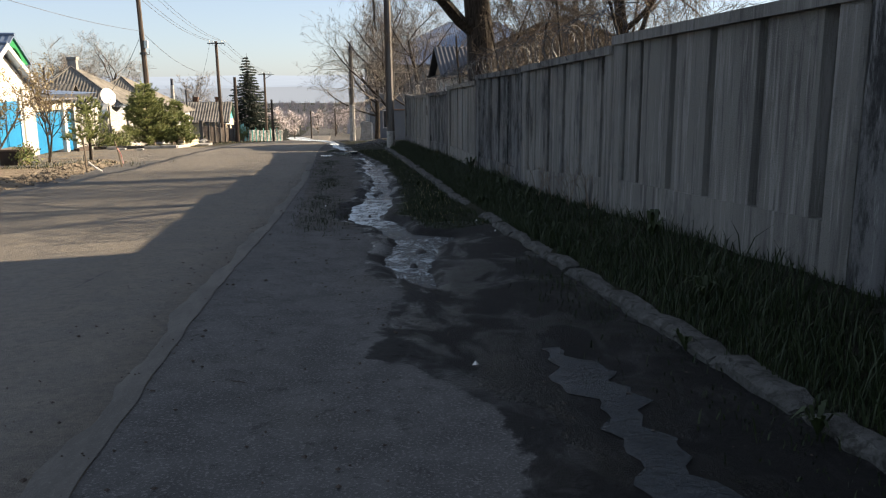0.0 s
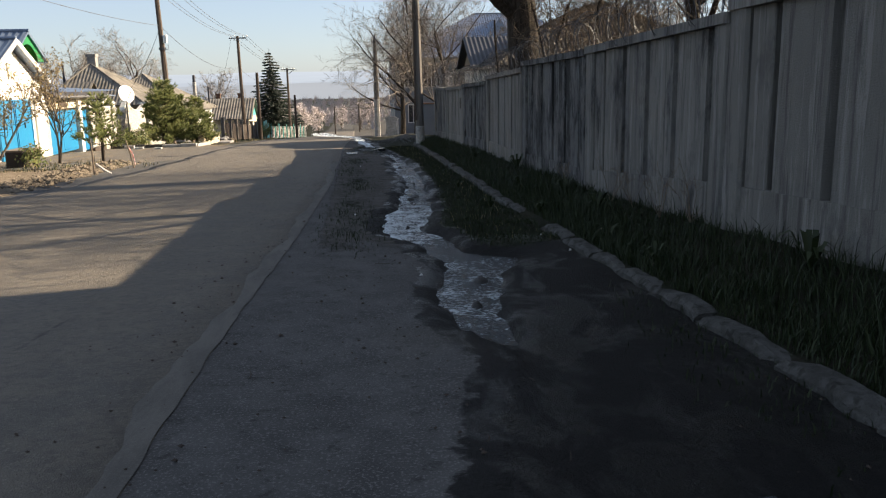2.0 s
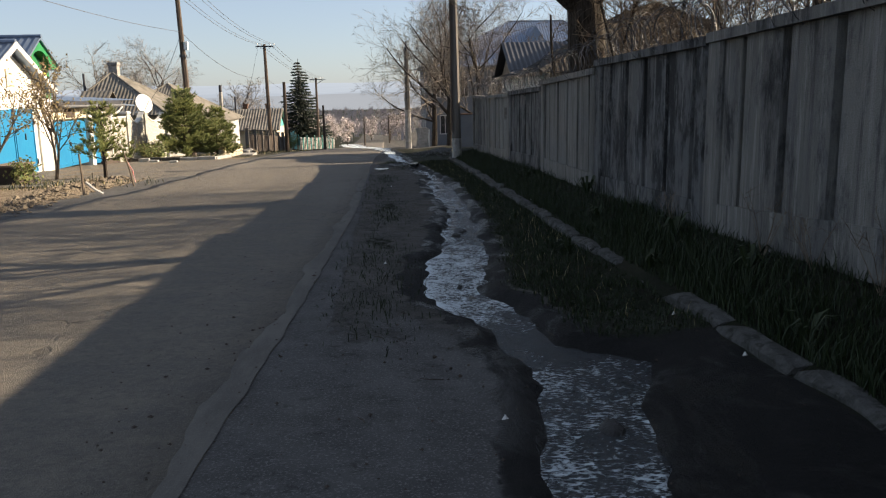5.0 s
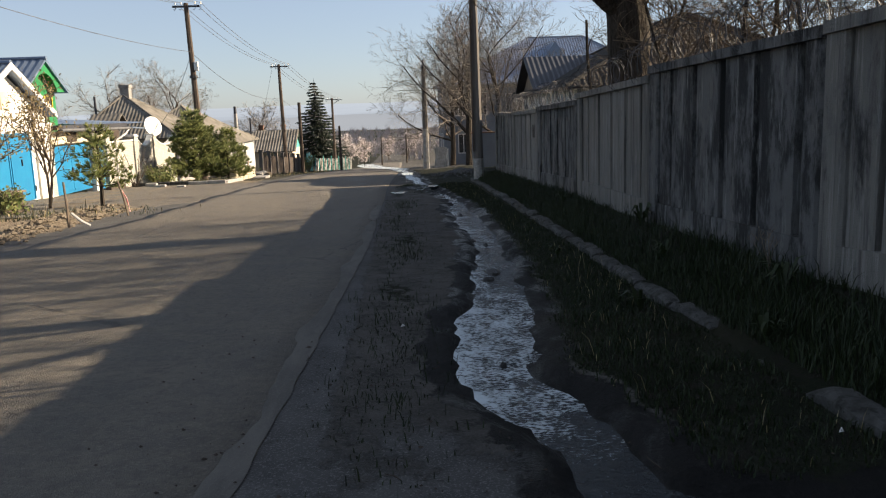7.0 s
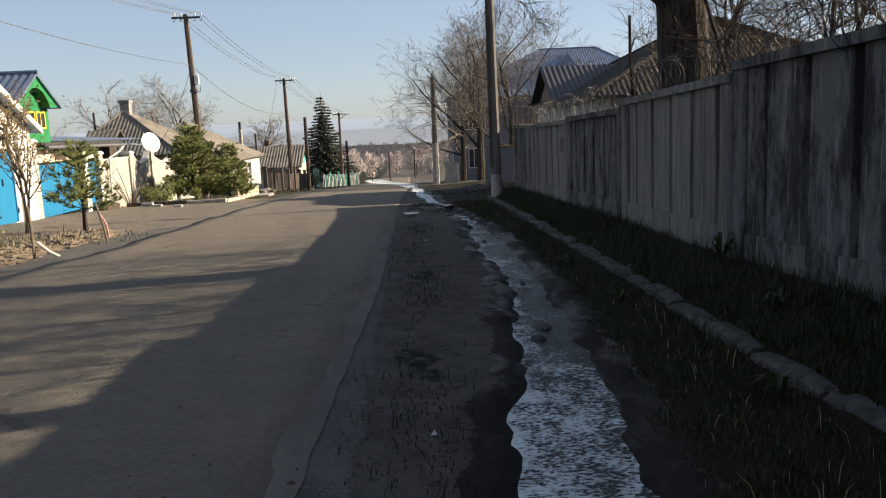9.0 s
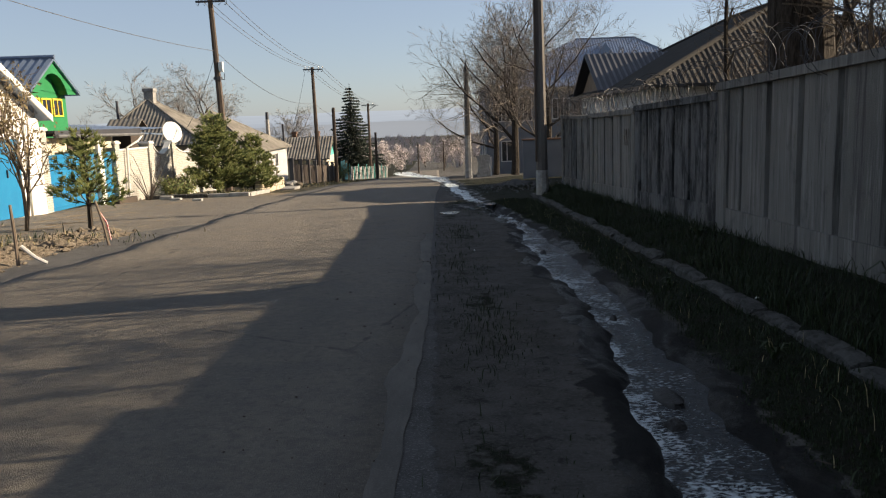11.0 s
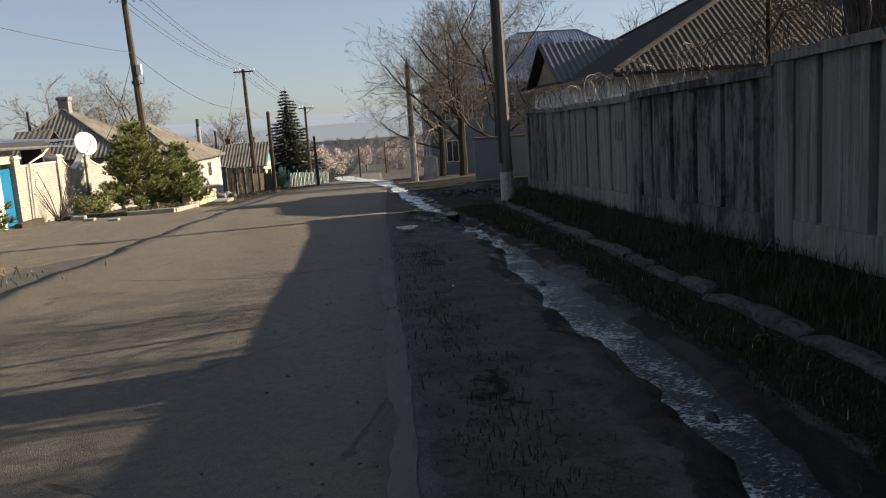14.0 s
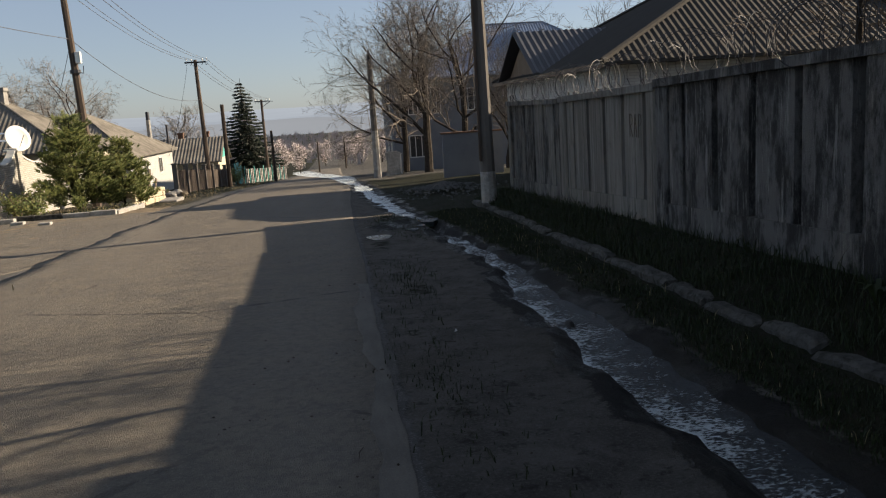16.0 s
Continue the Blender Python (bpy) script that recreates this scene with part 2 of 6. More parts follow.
def fence_concrete():
    """Cast concrete; the age attribute turns clean panels into stained ones."""
    n = Net("fence_concrete")
    age = n.attr("age")
    streak = n.noise((9.0, 9.0, 0.45), 6, 0.75)
    wide = n.noise((0.7, 0.7, 0.3), 4, 0.6)
    fine = n.noise(70.0, 5)
    pit = n.voronoi(30.0)
    col = n.mix(n.ramp(wide, 0.3, 0.7), (0.125, 0.118, 0.107), (0.185, 0.176, 0.158))
    col = n.mix(n.ramp(n.noise((13.0, 13.0, 0.7), 6, 0.75), 0.5, 0.62, 0, 0.7), col, (0.25, 0.24, 0.22))
    col = n.mix(n.ramp(streak, 0.5, 0.64, 0, 0.75), col, (0.06, 0.057, 0.053))
    col = n.mix(n.ramp(n.noise((1.8, 1.8, 1.2), 6, 0.78), 0.54, 0.66, 0, 0.5), col, (0.075, 0.072, 0.068))
    col = n.mix(n.ramp(fine, 0.55, 0.8, 0, 0.35), col, (0.07, 0.067, 0.062))
    old = n.mix(n.ramp(n.noise((2.4, 2.4, 0.9), 6, 0.78), 0.42, 0.58), (0.115, 0.113, 0.11), (0.026, 0.026, 0.026))
    old = n.mix(n.ramp(n.noise((8.0, 8.0, 0.8), 7, 0.8), 0.54, 0.64, 0, 0.85), old, (0.2, 0.196, 0.19))
    patchy = n.math('ADD', age, n.math('MULTIPLY', n.math('SUBTRACT', n.noise((2.2, 2.2, 0.7), 6, 0.75), 0.5), 1.7))
    col = n.mix(n.ramp(patchy, 0.35, 0.7), col, old)
    hole = n.ramp(pit, 0.02, 0.09, 1, 0)
    n.bump(n.math('SUBTRACT', n.math('ADD', fine, n.math('MULTIPLY', streak, 0.6)), hole), 0.8, 0.015)
    return n.done(col, 0.92, 0, 0.25)


def kerb_concrete():
    n = Net("kerb_concrete")
    mid, fine = n.noise(6.0, 6, 0.75), n.noise(60.0, 5)
    col = n.mix(n.ramp(mid, 0.35, 0.65), (0.05004, 0.04804, 0.04325), (0.1058, 0.104, 0.09656))
    col = n.mix(n.ramp(n.noise(11.0, 5), 0.52, 0.66, 0, 0.8), col, (0.02186, 0.02114, 0.01666))
    n.bump(n.math('ADD', mid, fine), 1.0, 0.03)
    return n.done(col, 0.93, 0, 0.25)


def brick_material(name, c1, c2, mortar):
    n = Net(name)
    m = n.t.nodes.new("ShaderNodeTexBrick")
    sep = n.t.nodes.new("ShaderNodeSeparateXYZ")
    n.put(sep.inputs[0], n.pos)
    com = n.t.nodes.new("ShaderNodeCombineXYZ")
    n.put(com.inputs[0], n.math('ADD', sep.outputs[0], sep.outputs[1]))
    n.put(com.inputs[1], sep.outputs[2])
    n.put(m.inputs["Vector"], com.outputs[0])
    m.inputs["Scale"].default_value = 1.0
    m.inputs["Brick Width"].default_value = 0.26
    m.inputs["Row Height"].default_value = 0.077
    m.inputs["Mortar Size"].default_value = 0.007
    n.put(m.inputs["Color1"], c1)
    n.put(m.inputs["Color2"], c2)
    n.put(m.inputs["Mortar"], mortar)
    dirt = n.noise(1.6, 5, 0.7)
    col = n.mix(n.ramp(dirt, 0.5, 0.75, 0, 0.45), m.outputs["Color"], tuple(q * 0.55 for q in c1))
    n.bump(n.math('SUBTRACT', n.noise(50.0), n.math('MULTIPLY', m.outputs["Fac"], 1.2)), 0.5, 0.008)
    return n.done(col, 0.85, 0, 0.3)


def slate_material(name="asbestos_sheet", age=0.0):
    n = Net(name)
    mid, fine = n.noise(1.1, 5, 0.7), n.noise(30.0, 4)
    col = n.mix(n.ramp(mid, 0.3, 0.7), (0.12, 0.108, 0.092), (0.216, 0.2, 0.172))
    col = n.mix(n.ramp(n.noise(4.0, 5, 0.75), 0.55, 0.7, 0, 0.6), col, (0.072, 0.068, 0.056))
    col = n.mix(age, col, (0.03, 0.028, 0.026))
    n.bump(fine, 0.4, 0.008)
    return n.done(col, 0.9, 0, 0.2)


def bark_material(name, c1, c2):
    n = Net(name)
    groove = n.noise((22.0, 22.0, 4.0), 5, 0.7)
    col = n.mix(n.ramp(groove, 0.35, 0.65), c1, c2)
    n.bump(groove, 1.0, 0.03)
    return n.done(col, 0.95, 0, 0.15)


def leaf_material(name, c1, c2, rough=0.6):
    n = Net(name)
    col = n.mix(n.island(), c1, c2)
    return n.done(col, rough, 0, 0.3)


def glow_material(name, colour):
    """An even glow instead of lit ground, with the distance haze in its colour."""
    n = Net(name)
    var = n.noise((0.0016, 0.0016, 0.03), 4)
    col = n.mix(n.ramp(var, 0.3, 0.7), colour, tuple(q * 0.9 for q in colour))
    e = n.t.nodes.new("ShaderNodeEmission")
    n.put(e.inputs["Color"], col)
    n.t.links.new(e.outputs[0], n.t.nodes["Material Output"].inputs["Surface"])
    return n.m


ASPHALT, PATCH, GROUND, WATER = asphalt_material(), patch_material(), ground_material(), water_material()
FENCE, KERB = fence_concrete(), kerb_concrete()
CREAM_BRICK = brick_material("cream_brick", (0.4, 0.385, 0.345), (0.33, 0.315, 0.275), (0.2, 0.195, 0.18))
WHITE_BRICK = brick_material("white_brick", (0.44, 0.44, 0.432), (0.368, 0.368, 0.36), (0.272, 0.272, 0.272))
WHITE_WALL = plain("whitewash", (0.626, 0.61, 0.57), (0.547, 0.524, 0.469), 1.2, 30, 0.85)
GREY_WALL = plain("grey_plaster", (0.17, 0.18, 0.195), (0.125, 0.133, 0.147), 0.8, 20, 0.9)
OLD_CREAM = plain("old_cream_plaster", (0.527, 0.476, 0.357), (0.408, 0.357, 0.272), 0.9, 18, 0.9)
BLUE_PAINT = plain("blue_paint", (0.00975, 0.13, 0.273), (0.013, 0.163, 0.312), 1.5, 25, 0.45, bump=0.15)
TEAL_PAINT = plain("teal_paint", (0.06, 0.30, 0.28), (0.08, 0.36, 0.33), 1.5, 25, 0.6)
GREEN_PAINT = plain("green_paint", (0.009, 0.128, 0.0375), (0.015, 0.173, 0.0562), 1.2, 25, 0.55, bump=0.2)
YELLOW_PAINT = plain("yellow_paint", (0.75, 0.50, 0.03), (0.62, 0.42, 0.03), 2, 25, 0.6)
ROOF_METAL = plain("blue_grey_roof_metal", (0.15, 0.195, 0.27), (0.21, 0.255, 0.33), 0.8, 15, 0.38, 0.6, 0.1)
DARK_METAL = plain("dark_roof_metal", (0.035, 0.036, 0.042), (0.06, 0.06, 0.068), 0.8, 15, 0.5, 0.3, 0.1)
PALE_TRIM = plain("pale_trim", (0.576, 0.56, 0.528), (0.48, 0.464, 0.44), 2, 30, 0.6)
SLATE = slate_material()
OLD_SLATE = slate_material("blackened_sheet", 0.92)
OLD_BROWN = plain("rusty_roof_sheet", (0.11, 0.06, 0.04), (0.17, 0.10, 0.065), 0.9, 20, 0.9)
POLE_CONCRETE = plain("pole_concrete", (0.102, 0.09, 0.081), (0.15, 0.138, 0.123), 1.5, 35, 0.92, stretch=(3, 3, 0.6))
POLE_DARK = plain("tarred_pole", (0.05, 0.038, 0.03), (0.10, 0.075, 0.058), 1.5, 35, 0.9, stretch=(3, 3, 0.5))
WHITEWASH = plain("flaked_whitewash", (0.396, 0.384, 0.36), (0.204, 0.192, 0.174), 5, 35, 0.9)
STEEL = plain("dull_steel", (0.1, 0.1, 0.105), (0.16, 0.16, 0.16), 3, 40, 0.65, 0.5, 0.1)
WIRE = plain("dark_wire", (0.05, 0.05, 0.055), (0.08, 0.08, 0.085), 3, 40, 0.6, 0.3, 0.1)
DISH_WHITE = plain("dish_white", (0.78, 0.77, 0.74), (0.70, 0.69, 0.66), 2, 30, 0.45, bump=0.05)
OLD_WOOD = plain("weathered_wood", (0.12, 0.09, 0.065), (0.21, 0.165, 0.125), 2, 30, 0.9, stretch=(2, 2, 0.4))
DARK_WOOD = plain("dark_wood", (0.035, 0.026, 0.02), (0.07, 0.052, 0.04), 2, 30, 0.9)
STONE = plain("yellow_limestone", (0.36, 0.30, 0.21), (0.50, 0.44, 0.33), 3, 25, 0.92, bump=0.8, depth=0.02)
RUBBLE = plain("grey_rubble", (0.16, 0.15, 0.14), (0.30, 0.29, 0.27), 8, 40, 0.95, bump=0.8)
CLOD = plain("dry_clods", (0.09, 0.07, 0.05), (0.20, 0.165, 0.12), 6, 35, 0.97, bump=0.9, depth=0.02)
MUD = plain("wet_mud", (0.01, 0.009, 0.008), (0.026, 0.023, 0.02), 9, 50, 0.5, bump=0.9, depth=0.02)
# twig tone lightened to hold the haze over the far woods
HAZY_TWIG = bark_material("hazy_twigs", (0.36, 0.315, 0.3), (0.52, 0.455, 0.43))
GRAVEL = plain("dark_gravel", (0.05, 0.049, 0.047), (0.11, 0.108, 0.104), 9, 40, 0.95, bump=0.8)
GLASS = plain("dark_glass", (0.02, 0.022, 0.026), (0.03, 0.033, 0.038), 1, 5, 0.08, 0, 0.02, spec=0.6)
RED_TAPE = plain("red_white_tape", (0.55, 0.06, 0.05), (0.75, 0.55, 0.52), 18, 60, 0.6)
BARK = bark_material("grey_bark", (0.021, 0.0168, 0.0132), (0.066, 0.0552, 0.045))
TWIG = bark_material("brown_twigs", (0.09, 0.07, 0.052), (0.19, 0.15, 0.11))
PALE_TWIG = bark_material("pale_twigs", (0.13, 0.112, 0.095), (0.23, 0.2, 0.17))
NEEDLE = leaf_material("pine_needles", (0.07, 0.105, 0.03), (0.19, 0.19, 0.06))
FIR = leaf_material("fir_needles", (0.006, 0.013, 0.007), (0.015, 0.025, 0.012))
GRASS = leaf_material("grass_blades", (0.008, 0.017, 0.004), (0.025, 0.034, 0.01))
DRY_GRASS = leaf_material("dry_grass", (0.20, 0.16, 0.08), (0.34, 0.28, 0.15))
BUD_LEAF = leaf_material("young_leaves", (0.10, 0.075, 0.035), (0.22, 0.17, 0.08))
BLOSSOM = leaf_material("white_blossom", (0.62, 0.52, 0.50), (0.78, 0.70, 0.68))

# ---- ground, road, rill, kerb ----
_py = np.arange(-80.0, 420.0, 0.5)
_pz = np.interp(_py, [-80, -40, 0, 5.3, 13.8, 24, 30, 36, 45, 60, 72.5, 100, 140, 200, 420],
                [4.4, 2.2, 0.12, -0.14, -0.57, -0.87, -1.1, -1.3, -1.73, -2.5, -3.3, -5.0, -7.4, -9.5, -13])
_pz = np.convolve(np.pad(_pz, 6, mode="edge"), np.ones(13) / 13, mode="valid")


def base(y):
    return np.interp(y, _py, _pz)


# the rill: y, left edge, right edge
RILL = [(-6, 2.0, 2.3), (2, 1.85, 2.2), (4, 1.65, 2.0), (5.9, 1.42, 1.6), (7.0, 1.3, 1.5), (7.6, 1.08, 1.5), (8.6, 1.08, 1.62), (9.5, 1.25, 1.88),
        (10.2, 1.28, 2.08), (10.8, 1.22, 1.66), (11.6, 1.06, 1.56), (12.3, 0.84, 1.5), (12.65, 0.74, 1.27), (13.1, 0.78, 1.42), (14.4, 0.85, 1.57), (15.3, 1.12, 1.69),
        (16.4, 1.2, 1.68), (17.2, 1.24, 1.82), (18.3, 1.42, 1.83), (19.5, 1.48, 1.92), (21, 1.52, 1.97), (22.2, 1.42, 1.94), (24.4, 1.5, 2.02), (25.4, 1.4, 1.94), (27.5, 1.66, 1.95),
        (28.7, 1.6, 1.86), (30.9, 1.43, 1.7), (33, 1.3, 1.55), (35.5, 1.05, 1.4), (38, 0.85, 1.25), (42, 0.72, 1.2), (46, 0.55, 1.1), (50, 0.42, 1.05), (57, 0.2, 1.0), (65, -0.3, 0.7),
        (80, -0.8, 1.1), (95, -1.6, 0.9), (120, -4.6, -0.4), (150, -7.5, -3.2), (160, -8.0, -5.0)]
_ry, _rl, _rr = (np.array(c, float) for c in zip(*RILL))


def rill_edges(y):
    w = 0.03 * np.sin(y * 5.1) + 0.02 * np.sin(y * 9.7 + 1) + 0.015 * np.sin(y * 17.3 + 2)
    v = 0.03 * np.sin(y * 4.3 + 2) + 0.02 * np.sin(y * 11.1) + 0.015 * np.sin(y * 19.0 + 1)
    far = 1 + 3.0 * step(y, 34, 50) + 6 * step(y, 80, 120)
    return np.interp(y, _ry, _rl) + w * far, np.interp(y, _ry, _rr) + v * far


def bumps(x, y):
    return (np.sin(x * 3.1 + y * 1.7) * np.sin(y * 2.3 - x * 1.1) * 0.5 + np.sin(x * 7.3 - y * 4.1 + 1) * 0.25 + np.sin(x * 1.3 + 2) * np.sin(y * 0.9) * 0.5
            + np.sin(x * 13.1 + y * 11.3) * 0.12)


def step(v, lo, hi):
    u = np.clip((v - lo) / (hi - lo), 0, 1)
    return u * u * (3 - 2 * u)


def road_right(y):
    return -0.5 + 0.4 * step(y, 4, 22) + 0.3 * step(y, 34, 60) + 0.012 * np.sin(y * 0.7) + 0.006 * np.sin(y * 5.3)


def road_left(y):
    return -5.6 - 1.6 * (1 - step(y, 8, 27)) + 0.07 * np.sin(y * 1.3) + 0.05 * np.sin(y * 3.7)


def kerb_x(y):
    return 2.68 + 0.010 * (np.clip(y, 5, 36) - 10)


def zg(x, y):
    """Height of the ground."""
    x, y = np.asarray(x, float), np.asarray(y, float)
    z = base(y).copy() if np.ndim(y) else np.array(base(y), float)
    near = 1 - step(y, 40, 60)
    rl, rr = rill_edges(y)
    mid, half = (rl + rr) / 2, np.maximum((rr - rl) / 2, 0.05)
    onroad = step(x, road_left(y) - 0.3, road_left(y) + 0.1) * (1 - step(x, road_right(y) - 0.1, road_right(y) + 0.3))
    z = z - 0.02 * step(x, -0.4, 0.8) * near
    z = z - 0.11 * step(y, 5.8, 8.0) * np.exp(-((x - mid) / (half * 1.05)) ** 4)
    kx = kerb_x(y)
    verge = step(x, kx + 0.02, kx + 0.16) * (1 - step(y, 36, 40))
    z = z + verge * (0.10 + 0.24 * step(x, kx, 3.9))
    z = z + 0.05 * step(x, rr + 0.05, kx) * (1 - verge) * near
    z = z + 0.15 * step(x, 2.5, 5.5) * step(y, 36, 40)
    soft = (1 - onroad) * 0.025 * step(np.abs(x + 3), 2.2, 4)
    z = z + soft * bumps(x, y)
    heap = np.exp(-((x - 0.9) / 0.55) ** 2 - ((y - 33.6) / 1.5) ** 2)
    z = z + 0.12 * heap
    ditch = np.exp(-((x + 7.3 + 0.05 * (y - 25)) / 0.5) ** 2) * step(y, 15, 19) * (1 - step(y, 29.5, 31))
    z = z + 0.07 * ditch * (1 + 1.2 * np.sin(x * 5 + y * 3.3) * np.sin(y * 2.1))
    return z


# where the soaked ground begins beside the paved shoulder: y, x
SHORE = [(-10, 1.5), (1.5, 1.3), (2.6, 1.2), (3.0, 1.38), (3.5, 1.33), (4.3, 1.02), (4.6, 0.7), (5.0, 0.82), (5.6, 0.9), (6.3, 1.1), (7.0, 1.04), (8.1, 0.82), (8.8, 0.88),
         (9.6, 1.1), (11, 0.85), (12.5, 0.5), (14, 0.62), (16, 0.95), (40, 1.0)]


def make_ground():
    xs = np.concatenate([[-3400, -2000, -900, -400, -180, -90, -55], np.arange(-36, -9, 1.0), np.arange(-9, -0.8, 0.3), np.arange(-0.8, 4.4, 0.09),
                         np.arange(4.4, 9, 0.6), np.arange(9, 36, 3.0), [55, 90, 180, 400, 900, 2000, 3400]])
    ys = np.concatenate([[-300, -120, -60], np.arange(-30, -4, 2.0), np.arange(-4, 42, 0.2), np.arange(42, 80, 0.6), np.arange(80, 200, 2.0),
                         [220, 260, 320, 419, 700, 1200, 2200, 3400]])
    gx, gy = np.meshgrid(xs, ys)
    gz = zg(gx, gy)
    flat = (np.abs(gx) > 40)
    gz = np.where(flat, base(gy) + 0.0 * gx, gz)
    nx, ny = len(xs), len(ys)
    co = np.stack([gx, gy, gz], -1).reshape(-1, 3)
    i = np.arange(nx * ny).reshape(ny, nx)
    q = np.stack([i[:-1, :-1], i[:-1, 1:], i[1:, 1:], i[1:, :-1]], -1).reshape(-1, 4)
    me = bpy.data.meshes.new("ground")
    me.from_pydata(co.tolist(), [], q.tolist())
    me.polygons.foreach_set("use_smooth", [True] * len(q))
    rl, rr = rill_edges(gy)
    d = np.maximum(np.maximum(rl - gx, gx - rr), 0)
    heap = 0.9 * np.exp(-((gx - 0.8) / 0.8) ** 2 - ((gy - 33.6) / 1.6) ** 2)
    wet = np.clip(1.08 - d / 0.42, 0, 1) * (1 - step(gy, 60, 90))
    wet = np.maximum(wet, heap)
    kx = kerb_x(gy)
    shore = np.interp(gy, *zip(*SHORE))
    soaked = np.clip(0.5 + (gx - shore) / 0.45, 0, 1.6) * (1 - step(gy, 10.5, 12.0)) * (gx < kx + 0.1)
    wet = np.maximum(wet, soaked)
    paved = (1 - step(gx, shore - 0.1, shore + 0.6)) * (1 - 0.72 * step(gy, 8.5, 13)) * step(gx, -7, -6.2)
    paved = np.maximum(paved, (1 - step(gx, -0.2, 0.15)) * step(gx, -7, -6.2))
    grass = step(gx, rr + 0.12, rr + 0.35) * (1 - step(gy, 60, 70)) * 0.85
    grass = np.where((gx < kx) & (gy < 10.8), grass * step(gy, 9.5, 11.5) * 0.9, grass)
    strip = np.exp(-((gx - 0.35 - 0.12 * np.sin(gy)) / 0.28) ** 2) * step(gy, 10, 14) * (1 - step(gy, 32, 36)) * (0.32 + 0.3 * np.sin(gy * 2.1) * np.sin(gy * 0.83 + 1))
    left = step(-gx, 5.6, 6.4) * (0.1 + 0.5 * step(gy, 45, 50)) + step(gy, 130, 150) * 0.4
    grass = np.maximum(np.maximum(grass, strip), left)
    for key, val in (("wet", wet), ("grass", grass), ("paved", paved), ("dry", step(-gx, 5.4, 6.0) * (1 - step(gy, 55, 75)))):
        a = me.attributes.new(key, 'FLOAT', 'POINT')
        a.data.foreach_set("value", val.reshape(-1).astype(np.float32))
    me.materials.append(GROUND)
    return tagged(new("ground", me), "bare soil and patchy turf beside the road", "ground", kind="structure")


def strip_mesh(name, ys, left, right, lift, material, cols=9, skirt=0.05, attr=None, level=None):
    """A sheet that lies on the ground between two edges, with a thin side."""
    v, f, val = [], [], []
    for y in ys:
        l, r = float(left(y)), float(right(y))
        row = [l + (r - l) * k / (cols - 1) for k in range(cols)]
        zz = zg(np.array(row), np.full(cols, y))
        if level is not None:
            zz = np.full(cols, float(base(y)) + level)
        v.append((l - 0.02, y, zz[0] - skirt))
        v += [(x, y, z + lift) for x, z in zip(row, zz)]
        v.append((r + 0.02, y, zz[-1] - skirt))
    w = cols + 2
    for k in range(len(ys) - 1):
        for i in range(w - 1):
            f.append((k * w + i, k * w + i + 1, (k + 1) * w + i + 1, (k + 1) * w + i))
    me = bpy.data.meshes.new(name)
    me.from_pydata(v, [], f)
    me.polygons.foreach_set("use_smooth", [0 < k % (w - 1) < w - 2 for k in range(len(f))])
    if attr:
        a = me.attributes.new(attr[0], 'FLOAT', 'POINT')
        a.data.foreach_set("value", [attr[1](x, y) for x, y, z in v])
    me.materials.append(material)
    return new(name, me)


make_ground()
road_y = list(np.arange(-30, 45, 0.25)) + list(np.arange(45, 165, 1.0))
tagged(strip_mesh("road", road_y, road_left, road_right, 0.008, ASPHALT, 15), "worn grey asphalt road with fine cracks", "road", kind="structure")
tagged(strip_mesh("road_edge_patch", list(np.arange(-10, 27, 0.1)), lambda y: road_right(y) - 0.13 + 0.035 * math.sin(y * 1.7) + 0.02 * math.sin(y * 3.9) + 0.012 * math.sin(y * 7.1) + 0.01 * math.sin(y * 17.7),
                  lambda y: road_right(y) - 0.015 + 0.006 * math.sin(y * 9.9), 0.0095, PATCH, 4, -0.0088),
       "pale crumbling asphalt patch along the road edge", "road patch", kind="structure")
tagged(strip_mesh("driveway", list(np.arange(28.5, 45.5, 0.4)), lambda y: -12.3, lambda y: road_left(y) + 0.5 - 2.0 * (1 - step(y, 28, 33)), 0.0045, ASPHALT, 56, 0.015),
       "grey asphalt driveway in front of the gates", "driveway", kind="structure")
tagged(strip_mesh("garden_path", list(np.arange(27.4, 28.6, 0.2)), lambda y: -12.6, lambda y: -8.6, 0.02, PATCH, 8),
       "pale strip of concrete edging by the driveway", "path", kind="structure")


# amount of foam plus painted sky glint, raised again down the far run-off
def foam_glint_at(x, y):
    l, r = rill_edges(y)
    u = min(max((x - l) / max(r - l, 0.1), 0), 1)
    k = (-0.5 + 0.78 * step(y, 6.4, 7.4) - 0.22 * step(y, 9.8, 10.6) + 0.36 * step(y, 11.0, 12.4) - 0.16 * step(y, 14.5, 16) - 0.02 * step(y, 16.5, 18.5)
         + 0.1 * step(y, 26, 29) + 0.18 * step(y, 33, 40) - 0.1 * step(y, 45, 60))
    return float(k + 0.3 * math.exp(-u * 6) * step(y, 11, 12) - 0.2 * step(u, 0.5, 1.0) * step(y, 15, 17) * (1 - step(y, 26, 30)))


def rill_bank(y, side):
    """Edge of the water, which thins out in the mud at its lower end."""
    l, r = rill_edges(y)
    return (l + r) / 2 + side * ((r - l) / 2 + 0.03) * (1 + 0.2 * math.sin(y * 6.3 + side) * (1 - step(y, 8, 9.5)))


